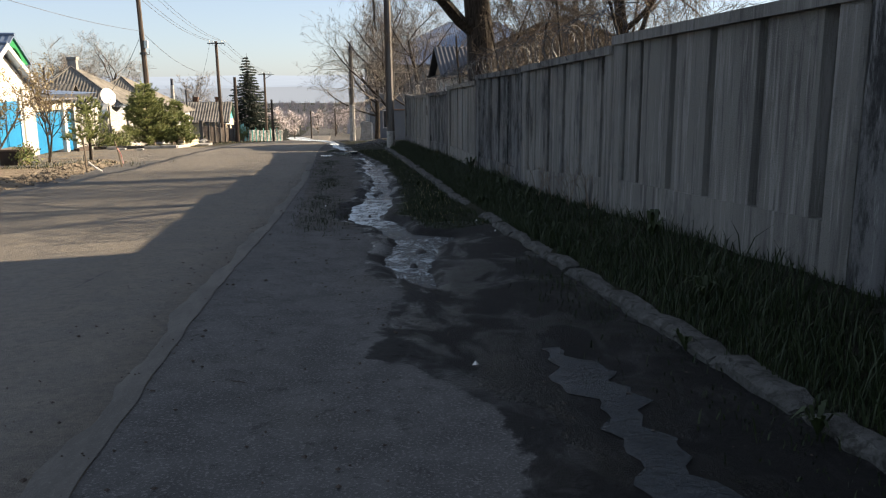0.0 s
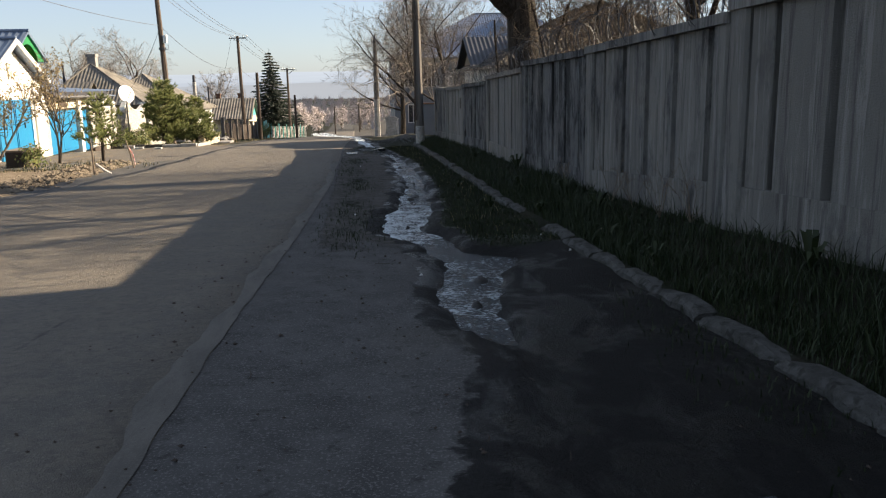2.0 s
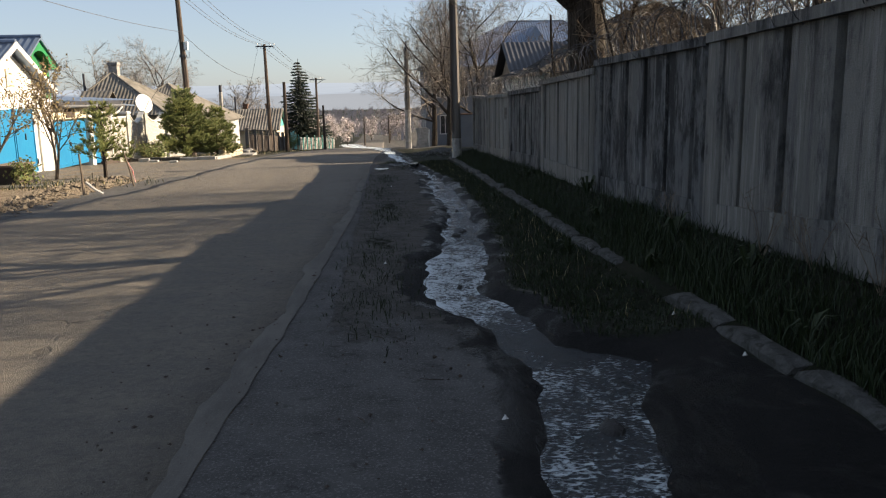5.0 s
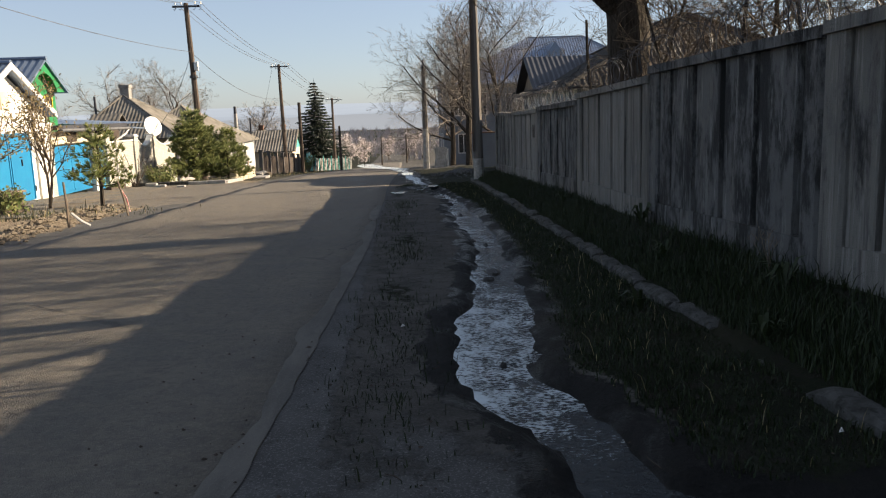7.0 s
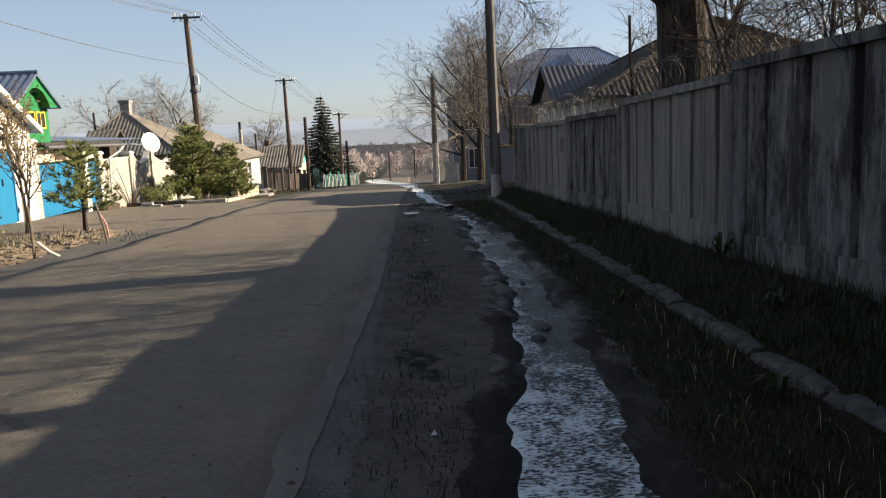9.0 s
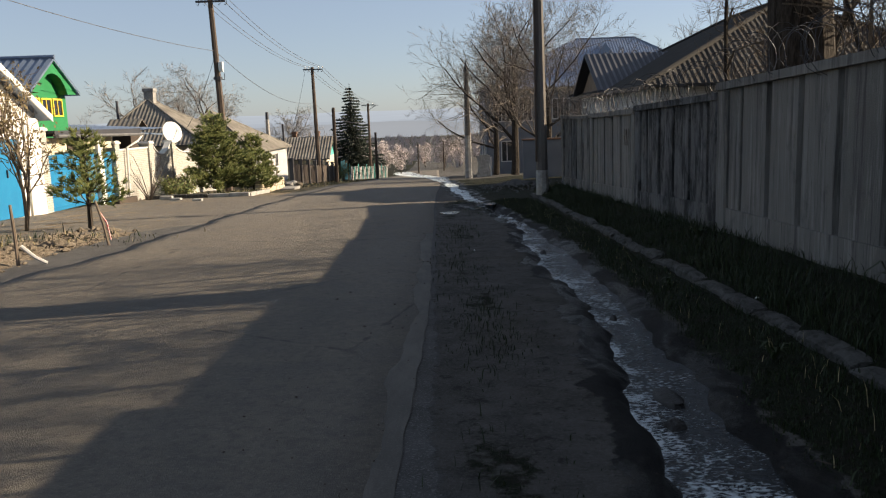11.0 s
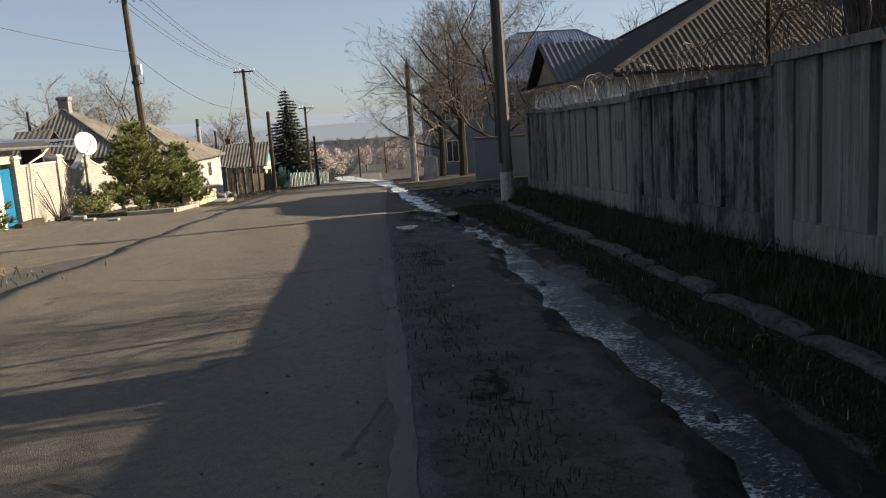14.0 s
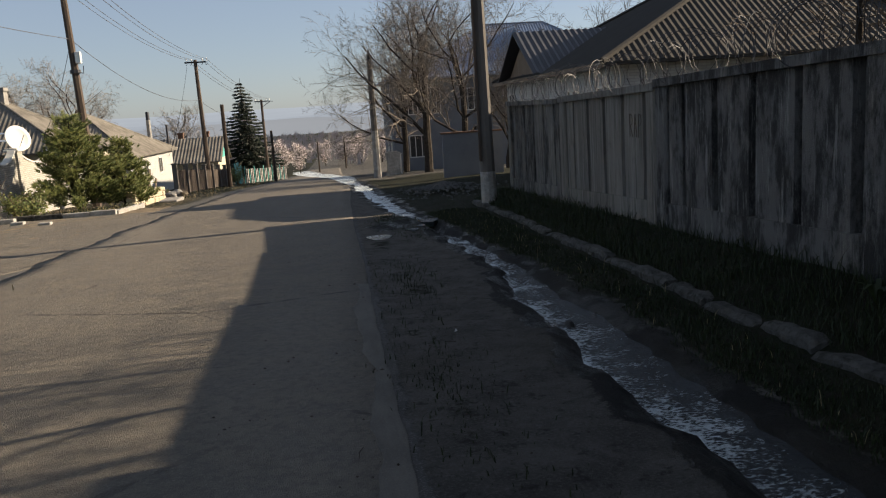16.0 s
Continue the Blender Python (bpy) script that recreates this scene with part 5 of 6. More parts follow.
# ---- trees ----
def grow(s, r, p, d, rad, length, level, spec, tw):
    """A limb with its branches; tw takes the thin ones."""
    n = spec["seg"][level]
    pts, rads = [p], [rad]
    q, dd = Vector(p), Vector(d).normalized()
    end = spec["taper"][level]
    kids = []
    for k in range(n):
        j = spec["jit"][level]
        dd = (dd + Vector((r.gauss(0, j), r.gauss(0, j), r.gauss(0, j) + spec["up"][level]))).normalized()
        q = q + dd * (length / n)
        if level and (q.z < spec.get("floor", -99) or q.x < spec.get("side", -99)):
            break
        pts.append(q.copy())
        rr = rad * (1 - (1 - end) * (k + 1) / n)
        rads.append(rr)
        if level + 1 < len(spec["seg"]) and (k + 1) / n > spec["bare"][level]:
            kids.append((q.copy(), dd.copy(), rr, (k + 1) / n))
    if len(pts) < 2:
        return
    (tw if level >= spec["twig"] else s).path(pts, rads, spec["sides"][level])
    for q, dd, rr, u in kids:
        for _ in range(spec["kids"][level] if r.random() < 0.9 else spec["kids"][level] + 1):
            ax = dd.orthogonal().normalized()
            ax.rotate(Matrix.Rotation(r.uniform(0, 6.283), 3, dd))
            nd = dd.copy()
            nd.rotate(Matrix.Rotation(radians(r.uniform(*spec["angle"][level])), 3, ax))
            grow(s, r, q, nd, max(rr * spec["thin"][level], spec["least"]), length * spec["ratio"][level] * r.uniform(0.7, 1.25) * (1.15 - 0.5 * u), level + 1, spec, tw)


def bare_tree(x, y, height, rad, seed, spec, label, trunk_mat=BARK, twig_mat=TWIG, name="bare_tree", lean=(0, 0)):
    z = float(zg(x, y))
    t = thing(name, (x, y, z), label, "tree", "bare trees")
    s, tw = Shape(), Shape()
    grow(s, random.Random(seed), Vector((x, y, z - 0.25)), Vector((lean[0], lean[1], 1)), rad, height, 0, spec, tw)
    part("trunk", s, trunk_mat, t)
    part("crown", tw, twig_mat, t)
    return t


BIG = dict(seg=(8, 7, 6, 5, 4), jit=(0.05, 0.16, 0.2, 0.2, 0.2), up=(0.05, 0.07, 0.02, -0.05, -0.08), taper=(0.45, 0.3, 0.3, 0.4, 0.5), bare=(0.33, 0.25, 0.2, 0.1), kids=(2, 2, 2, 2),
           angle=((40, 70), (30, 65), (30, 70), (20, 60)), thin=(0.5, 0.5, 0.4, 0.6), ratio=(0.6, 0.55, 0.5, 0.6), twig=2, sides=(12, 7, 4, 3, 3), least=0.004, floor=2.3)
THICKET = dict(seg=(6, 5, 4, 3), jit=(0.12, 0.2, 0.25, 0.25), up=(0.03, 0.02, -0.02, -0.04), taper=(0.4, 0.35, 0.4, 0.5), bare=(0.25, 0.1, 0.1), kids=(2, 2, 2),
               angle=((25, 65), (30, 70), (30, 70)), thin=(0.5, 0.55, 0.6), ratio=(0.62, 0.62, 0.6), twig=1, sides=(5, 4, 3, 3), least=0.0042, floor=0.4, side=4.3)
MID = dict(seg=(7, 6, 5, 4, 3), jit=(0.07, 0.14, 0.18, 0.2, 0.2), up=(0.04, 0.10, 0.06, 0.02, 0.0), taper=(0.4, 0.3, 0.3, 0.4, 0.5), bare=(0.2, 0.15, 0.1, 0.1), kids=(2, 2, 1, 2),
           angle=((35, 70), (30, 60), (25, 60), (20, 50)), thin=(0.5, 0.5, 0.5, 0.6), ratio=(0.72, 0.6, 0.5, 0.5), twig=2, sides=(8, 5, 3, 3, 3), least=0.0075)
FAR = dict(seg=(5, 5, 4, 3), jit=(0.08, 0.15, 0.2, 0.2), up=(0.03, 0.07, 0.04, 0.02), taper=(0.4, 0.3, 0.4, 0.5), bare=(0.15, 0.15, 0.1), kids=(3, 3, 2),
           angle=((30, 70), (25, 60), (25, 60)), thin=(0.5, 0.5, 0.6), ratio=(0.65, 0.55, 0.5), twig=1, sides=(6, 4, 3, 3), least=0.014)
bare_tree(4.95, 22.6, 9.5, 0.48, 11, BIG, "old bare tree with thick dark trunk and drooping twigs")
bare_tree(7.2, 17.2, 6.5, 0.17, 5, BIG, "bare tree with fine twigs behind the fence")
for k, (x, y, h) in enumerate(((4.9, 21.6, 4.6), (5.5, 23.6, 4.8), (4.8, 24.4, 3.9), (5.6, 19.8, 4.4), (6.4, 21.6, 5.0), (5.6, 17.6, 4.2), (6.8, 25.2, 4.6), (6.6, 15.0, 4.4), (8.0, 18.8, 5.0), (7.6, 23.0, 5.0))):
    bare_tree(x, y, h, 0.06, 600 + k, THICKET, "thicket of thin brown suckers round the old tree", twig_mat=TWIG)
bare_tree(5.6, 70.0, 9.0, 0.30, 21, MID, "bare tree with many fine twigs beside the yard wall", twig_mat=PALE_TWIG)
bare_tree(7.4, 66.0, 8.0, 0.24, 22, MID, "bare tree with tangled brown twigs", twig_mat=PALE_TWIG)
bare_tree(4.9, 79.0, 8.5, 0.26, 23, MID, "bare tree overhanging the picket fence", twig_mat=PALE_TWIG, lean=(-0.12, 0))
bare_tree(9.5, 63.0, 5.5, 0.2, 24, MID, "bushy bare tree before the two-storey building", twig_mat=PALE_TWIG)
bare_tree(22.0, 78.0, 9.0, 0.3, 25, FAR, "bare tree behind the corrugated roofs", twig_mat=PALE_TWIG)
bare_tree(-22.5, 88.0, 7.5, 0.28, 31, MID, "spreading bare walnut tree behind the houses", twig_mat=PALE_TWIG)
bare_tree(-25.5, 80.0, 6.6, 0.25, 32, FAR, "bare fruit tree behind the houses", twig_mat=PALE_TWIG)
bare_tree(-24.0, 62.0, 4.6, 0.2, 33, FAR, "bare fruit tree behind the green house", twig_mat=PALE_TWIG)
bare_tree(-17.0, 114.0, 6.5, 0.25, 34, FAR, "bare tree behind the low house", twig_mat=PALE_TWIG)

# saplings with sparse young leaves
SAP = dict(seg=(5, 5, 4), jit=(0.12, 0.14, 0.2), up=(0.05, 0.08, 0.03), taper=(0.5, 0.4, 0.5), bare=(0.25, 0.1), kids=(2, 2), angle=((20, 50), (25, 60)), thin=(0.6, 0.6),
           ratio=(0.75, 0.5), twig=1, sides=(6, 5, 3), least=0.006)


def sapling(x, y, height, seed, leaves=950):
    z = float(zg(x, y))
    r = random.Random(seed)
    t = thing("sapling", (x, y, z), "young garden tree with several thin stems and sparse leaves", "tree", "saplings in the front bed")
    s, tw = Shape(), Shape()
    for k in range(2):
        grow(s, r, Vector((x, y, z - 0.1)), Vector((r.uniform(-.3, .3), r.uniform(-.3, .3), 1)), 0.045, height * 0.75, 0, SAP, tw)
    lv = Shape()
    pool = [v for v in tw.v if v[2] > z + height * 0.38]
    for k in range(leaves):
        p = Vector(r.choice(pool)) + Vector((r.gauss(0, .06), r.gauss(0, .06), r.gauss(0, .06)))
        a = Vector((r.gauss(0, 1), r.gauss(0, 1), r.gauss(0, 1))).normalized() * 0.05
        b = a.orthogonal().normalized() * 0.022
        lv.add([p - a, p + b, p + a, p - b], [(0, 1, 2, 3)])
    part("stem", s, TWIG, t)
    part("crown", tw, TWIG, t)
    part("leaves", lv, BUD_LEAF, t)


sapling(-9.6, 30.6, 3.3, 41)
sapling(-10.6, 28.0, 2.9, 42)


def pine(x, y, height, width, seed, label, full=1.0, low=0.03):
    """A young pine: whorls of rising branches with tufts of needles."""
    z = float(zg(x, y))
    r = random.Random(seed)
    t = thing("pine_tree", (x, y, z), label, "tree", "young pines")
    s, nd = Shape(), Shape()
    s.path([(x, y, z - 0.1), (x + 0.03, y, z + height * 0.5), (x, y, z + height * 0.97)], [0.035 + height * 0.014, 0.03 + height * 0.006, 0.012], 7)
    levels = int(height * 3.2)
    for k in range(levels):
        u = (k + 0.6) / levels
        hz = z + height * (low + (0.96 - low) * u)
        reach = width / 2 * (1.04 - u) ** 0.72 * (0.85 + 0.2 * math.sin(u * 11 + seed))
        for b in range(7 if u < 0.8 else 4):
            a = b * 1.047 + k * 0.6 + r.uniform(-.4, .4)
            ln = reach * r.uniform(0.65, 1.15) + 0.12
            tip = Vector((x + ln * math.cos(a), y + ln * math.sin(a), hz + ln * r.uniform(0.12, 0.45)))
            root = Vector((x, y, hz - 0.05))
            midp = root.lerp(tip, 0.55) - Vector((0, 0, 0.06 * ln))
            s.path([root, midp, tip], [0.018, 0.012, 0.006], 4)
            for q in range(int((10 + ln * 32) * full)):
                f = 0.25 + 0.75 * r.random()
                c = (midp.lerp(tip, (f - .5) * 2) if f > .5 else root.lerp(midp, f * 2)) + Vector((r.gauss(0, .11), r.gauss(0, .11), r.gauss(0, .08)))
                axis = (tip - root).normalized() + Vector((r.gauss(0, .3), r.gauss(0, .3), 0.5 + r.gauss(0, .2)))
                for _ in range(15):
                    e = (axis + Vector((r.gauss(0, .6), r.gauss(0, .6), r.gauss(0, .5)))).normalized() * r.uniform(0.12, 0.22)
                    w = e.orthogonal().normalized() * 0.013
                    nd.add([c - w, c + w, c + e], [(0, 1, 2)])
    part("trunk", s, BARK, t)
    part("needles", nd, NEEDLE, t)


pine(-8.26, 31.0, 2.35, 1.75, 51, "small young pine with loose tufts in the front bed", 0.26, 0.2)
pine(-10.15, 49.3, 3.75, 3.9, 52, "dense green pine behind the pale kerb")
pine(-8.75, 50.4, 2.75, 2.9, 53, "bushy green pine beside the stone wall")


def shrub(x, y, h, seed, leafy, label):
    z = float(zg(x, y))
    r = random.Random(seed)
    t = thing("shrub", (x, y, z), label, "shrub", "shrubs by the street wall")
    tw, lv = Shape(), Shape()
    for k in range(11):
        a = r.uniform(0, 6.28)
        tip = Vector((x + math.cos(a) * h * r.uniform(.2, .7), y + math.sin(a) * h * r.uniform(.2, .7), z + h * r.uniform(.6, 1)))
        mid = Vector((x, y, z)).lerp(tip, 0.5) + Vector((r.gauss(0, .06), r.gauss(0, .06), 0.08))
        tw.path([(x, y, z - 0.05), mid, tip], [0.02, 0.014, 0.006], 5)
        for q in range(4):
            c = mid.lerp(tip, r.random())
            tw.path([c, c + Vector((r.gauss(0, .14), r.gauss(0, .14), r.uniform(.05, .3)))], [0.007, 0.003], 3)
        for q in range(leafy):
            c = mid.lerp(tip, r.uniform(-.6, 1)) + Vector((r.gauss(0, .13), r.gauss(0, .13), r.gauss(0, .12)))
            e = Vector((r.gauss(0, 1), r.gauss(0, 1), r.gauss(0, 1))).normalized() * 0.05
            w = e.orthogonal().normalized() * 0.03
            lv.add([c - e, c + w, c + e, c - w], [(0, 1, 2, 3)])
    part("stem", tw, DARK_WOOD if not leafy else TWIG, t)
    if leafy:
        part("foliage", lv, NEEDLE, t)


shrub(-11.9, 45.2, 1.9, 91, 0, "bare dark shrub with straight stems by the brick wall")
shrub(-11.6, 47.2, 0.9, 92, 60, "low leafy green shrub in the kerbed bed")
shrub(-10.9, 46.6, 0.7, 93, 60, "low leafy green shrub behind the kerb")
shrub(-11.8, 49.0, 1.0, 94, 60, "leafy green shrub under the brick wall")
shrub(-9.6, 28.6, 0.7, 95, 40, "low scrubby bush beside the crate")
shrub(-8.7, 86.5, 1.6, 96, 90, "dark green bush before the board fence")


def fir(x, y, height, width, seed):
    """A spruce: whorls of drooping boughs hung with needle sprays, a thin spire on top."""
    z = float(zg(x, y))
    r = random.Random(seed)
    t = thing("fir_tree", (x, y, z), "tall dark spruce with drooping branches", "tree")
    s, nd = Shape(), Shape()
    s.path([(x, y, z - 0.2), (x, y, z + height)], [0.22, 0.02], 7)
    whorls = 30
    for k in range(whorls):
        u = k / whorls
        hz = z + height * (0.08 + 0.9 * u)
        for b in range(8 if u < 0.8 else 5):
            a = b * 0.785 + k * 0.5 + r.uniform(-.3, .3)
            ln = (width / 2 * (1 - u) ** 0.9 + 0.1) * r.uniform(0.62, 1.12)
            out = Vector((math.cos(a), math.sin(a), 0))
            root = Vector((x, y, hz))
            bend = root + out * ln * 0.6 - Vector((0, 0, 0.16 * ln))
            tip = root + out * ln - Vector((0, 0, 0.14 * ln))
            s.path([root, bend, tip], [0.035, 0.022, 0.008], 4)
            for q in range(int(16 + ln * 38)):
                f = r.random()
                k2 = 0.11 * (1 - 0.4 * u)
                p = (root.lerp(bend, f / .6) if f < .6 else bend.lerp(tip, (f - .6) / .4)) + Vector((r.gauss(0, k2), r.gauss(0, k2), r.gauss(0, .03)))
                e = out * r.uniform(.1, .3) + Vector((r.gauss(0, .16), r.gauss(0, .16), -r.uniform(.05, .3)))
                e *= 1 - 0.35 * u
                w = e.orthogonal().normalized() * 0.1 * (1 - 0.3 * u)
                nd.add([p - w, p + w, p + e], [(0, 1, 2)])
    part("trunk", s, BARK, t)
    part("crown", nd, FIR, t)


fir(-10.4, 112.0, 11.6, 8.4, 61)


def blossom_tree(x, y, height, width, seed):
    z = float(zg(x, y))
    r = random.Random(seed)
    t = thing("blossom_tree", (x, y, z), "fruit tree in pale pink-white blossom", "tree", "blossoming fruit trees")
    s, tw = Shape(), Shape()
    grow(s, r, Vector((x, y, z - 0.2)), Vector((0, 0, 1)), 0.13, height * 0.8, 0, FAR, tw)
    fl = Shape()
    for k in range(1500):
        p = Vector(r.choice(tw.v)) + Vector((r.gauss(0, .16), r.gauss(0, .16), r.gauss(0, .14)))
        a = Vector((r.gauss(0, 1), r.gauss(0, 1), r.gauss(0, 1))).normalized() * r.uniform(0.04, 0.11)
        b = a.orthogonal().normalized() * 0.07
        fl.add([p - a, p + b, p + a, p - b], [(0, 1, 2, 3)])
    part("trunk", s, BARK, t)
    part("crown", tw, PALE_TWIG, t)
    part("blossom", fl, BLOSSOM, t)


for k, (x, y, h) in enumerate(((-9.0, 146, 4.6), (-11.5, 150, 4.2), (-6.4, 152, 4.6), (-13.5, 158, 4.0), (1.5, 178, 5.2), (4.8, 184, 4.8), (-2.6, 188, 4.6), (8.5, 176, 4.4))):
    blossom_tree(x, y, h, 4, 70 + k)

# woods on the plain, in bare twigs with haze put into their colour
wr = random.Random(9)
wood = Shape()
for k in range(1500):
    y = wr.uniform(175, 620) ** 1.0
    x = wr.uniform(-0.62, 0.55) * y
    if -6 < x < 1 and y < 210:
        continue
    z = float(base(min(y, 419)))
    h = wr.uniform(3.2, 6.8)
    for b in range(9):
        a, sp = wr.uniform(0, 6.28), wr.uniform(0.2, 1.5)
        p0 = Vector((x + wr.gauss(0, .4), y, z))
        p2 = p0 + Vector((sp * math.cos(a) * 1.4, sp * math.sin(a), h * wr.uniform(0.6, 1.0)))
        w = Vector((0.05 + y * 0.00022, 0, 0))
        p1 = p0.lerp(p2, 0.45) + Vector((wr.gauss(0, .2), 0, .4))
        wood.add([p0 - w, p0 + w, p1 + w * .7, p1 - w * .7, p2], [(0, 1, 2, 3), (3, 2, 4)])
        for e in range(3):
            q = p1.lerp(p2, wr.random()) + Vector((wr.gauss(0, .9), 0, wr.gauss(.2, .5)))
            wood.add([p1 - w * .4, p1 + w * .4, q], [(0, 1, 2)])
solid("far_woods", wood, HAZY_TWIG, (0, 200, float(base(200))), "bare woods and thickets on the plain, paled with haze", "woods", kind="stuff")


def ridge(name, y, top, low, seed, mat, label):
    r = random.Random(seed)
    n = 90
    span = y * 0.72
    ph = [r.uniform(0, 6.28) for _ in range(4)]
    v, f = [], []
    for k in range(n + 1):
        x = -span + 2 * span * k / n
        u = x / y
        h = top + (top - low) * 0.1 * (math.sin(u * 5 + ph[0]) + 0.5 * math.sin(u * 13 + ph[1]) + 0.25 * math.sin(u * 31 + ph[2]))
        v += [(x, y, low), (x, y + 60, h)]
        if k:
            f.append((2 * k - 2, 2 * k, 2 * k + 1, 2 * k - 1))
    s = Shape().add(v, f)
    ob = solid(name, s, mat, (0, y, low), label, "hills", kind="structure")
    return ob


# upright strips; the haze of distance is put into their glow colours
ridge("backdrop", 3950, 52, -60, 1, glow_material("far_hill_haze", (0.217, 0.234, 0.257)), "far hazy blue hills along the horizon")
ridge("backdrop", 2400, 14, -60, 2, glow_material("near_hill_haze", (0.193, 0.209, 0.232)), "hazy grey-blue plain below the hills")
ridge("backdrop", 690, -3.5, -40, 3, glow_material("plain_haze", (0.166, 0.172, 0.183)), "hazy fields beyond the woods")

# ---- front bed, kerbs and loose things ----
wk = thing("pale_kerb", (-10, 45.6, float(base(45.6))), "pale painted kerb stones round the planting bed", "kerb", kind="structure")
for k in range(5):
    xa = -12.2 + k * 0.87
    zb = float(zg(xa, 45.6))
    part("kerb_stone", Shape().box(xa, xa + 0.85, 45.5, 45.7, zb - 0.15, zb + 0.17 - 0.01 * (k % 2), 0.02), WHITEWASH if k > 2 else KERB, wk)
for k in range(4):
    ya = 45.72 + k * 0.95
    zb = float(zg(-7.9, ya))
    part("kerb_stone", Shape().box(-8.0, -7.82, ya, ya + 0.93, zb - 0.3, zb + 0.12, 0.02), WHITEWASH, wk)

# low wall of yellow limestone
sw = thing("stone_wall", (-8.3, 52.6, float(base(52.6))), "low dry wall of rough yellow limestone blocks", "wall")
r = random.Random(12)
for row in range(3):
    y = 49.6 + 0.15 * row
    while y < 56.0:
        ln = r.uniform(0.3, 0.62)
        zb = float(base(y)) + 0.02 + row * 0.2
        x0 = -8.25 - 0.03 * (y - 50) + r.uniform(-.03, .03)
        part("stone", Shape().box(x0 - 0.35, x0 + r.uniform(0, .05), y, y + ln - 0.025, zb - (0.2 if row == 0 else 0), zb + r.uniform(0.17, 0.195), 0.03), STONE, sw)
        y += ln
cap = thing("stone_slab", (-7.7, 53.5, float(zg(-7.7, 53.5))), "flat grey stone slab lying by the wall", "slab")
part("slab", Shape().box(-8.0, -7.2, 52.6, 54.2, float(zg(-7.6, 53.4)) - 0.1, float(zg(-7.6, 53.4)) + 0.1, 0.04), RUBBLE, cap)

# old boards and junk behind the wall
for k in range(9):
    x, y = -9.6 + r.uniform(-.6, .6), 56.8 + r.uniform(-1, 1)
    z = float(zg(x, y))
    s = Shape().box(-0.06, 0.06, -0.02, 0.02, 0, r.uniform(0.9, 1.5), 0.004)
    m = pose(x, y, z, r.uniform(-25, 25), r.uniform(-30, 30), r.uniform(0, 180))
    s.v = [tuple(m @ Vector(p)) for p in s.v]
    solid("old_board", s, OLD_WOOD, (x, y, z), "weathered grey board leaning in a junk heap", "board", "boards of the junk heap")
for k in range(10):
    x, y = -8.9 + r.uniform(-.5, .8), 59.2 + r.uniform(-1.6, 1.6)
    z = float(zg(x, y))
    q = r.uniform(0.15, 0.36)
    bm = bmesh.new()
    bmesh.ops.create_icosphere(bm, subdivisions=2, radius=q)
    s = Shape()
    s.add([(x + v.co.x * r.uniform(.8, 1.15), y + v.co.y * r.uniform(.85, 1.1), z + q * .4 + v.co.z * r.uniform(.6, .9)) for v in bm.verts], [[v.index for v in f.verts] for f in bm.faces])
    bm.free()
    solid("boulder", s, RUBBLE if k % 2 else CLOD, (x, y, z), "rough dark stone lying on the verge", "stone", "stones of the junk heap")

# board fence with concrete posts, teal gate, white pickets
bf = thing("board_fence", (-9.6, 75, float(base(75))), "dark board fence between pale concrete posts", "fence")
y = 64.6
while y < 88:
    z = float(zg(-9.5, y))
    part("post", Shape().box(-9.62, -9.36, y, y + 0.26, z - 0.2, z + 1.7, 0.02), POLE_CONCRETE, bf)
    part("post_cap", Shape().box(-9.66, -9.32, y - 0.04, y + 0.3, z + 1.7, z + 1.78, 0.015), POLE_CONCRETE, bf)
    yy = y + 0.3
    while yy < y + 3.3 and yy < 88:
        z2 = float(zg(-9.5, yy))
        part("board", Shape().box(-9.52, -9.49, yy, yy + 0.2, z2 + 0.05, z2 + 1.4 + 0.05 * math.sin(yy * 7), 0.004), DARK_WOOD, bf)
        yy += 0.23
    y += 3.4
z = float(zg(-8.9, 90))
tg = thing("teal_gate", (-9.1, 91, z), "teal painted sheet metal gate leaf", "gate")
part("leaf", Shape().box(-9.12, -9.06, 88.4, 91.4, z + 0.05, z + 1.9, 0.01), TEAL_PAINT, tg)
part("leaf", Shape().box(-9.12, -9.06, 91.45, 93.4, z - 0.1, z + 1.5, 0.01), TEAL_PAINT, tg)
wf = thing("white_fence", (-8.2, 100, float(base(100))), "white painted picket fence with stout posts", "fence")
for k in range(30):
    y = 94 + k * 0.5
    x = -8.9 + 0.1 * k
    z = float(zg(x, y))
    part("picket", Shape().box(x - 0.02, x + 0.02, y, y + 0.26, z - 0.05, z + 1.35 + (0.3 if k % 6 == 0 else 0), 0.006), PALE_TRIM if k % 3 else TEAL_PAINT, wf)

# stakes with tape
def stake(x, y, h, lean, mat=OLD_WOOD, label="thin wooden stake in the dug verge"):
    z = float(zg(x, y))
    t = thing("stake", (x, y, z), label, "stake", "stakes in the verge")
    top = Vector((x + lean, y, z + h))
    part("rod", Shape().path([(x, y, z - 0.15), ((x + top.x) / 2 + 0.01, y, z + h / 2), top], [0.03, 0.028, 0.022], 6), mat, t)
    return t, top


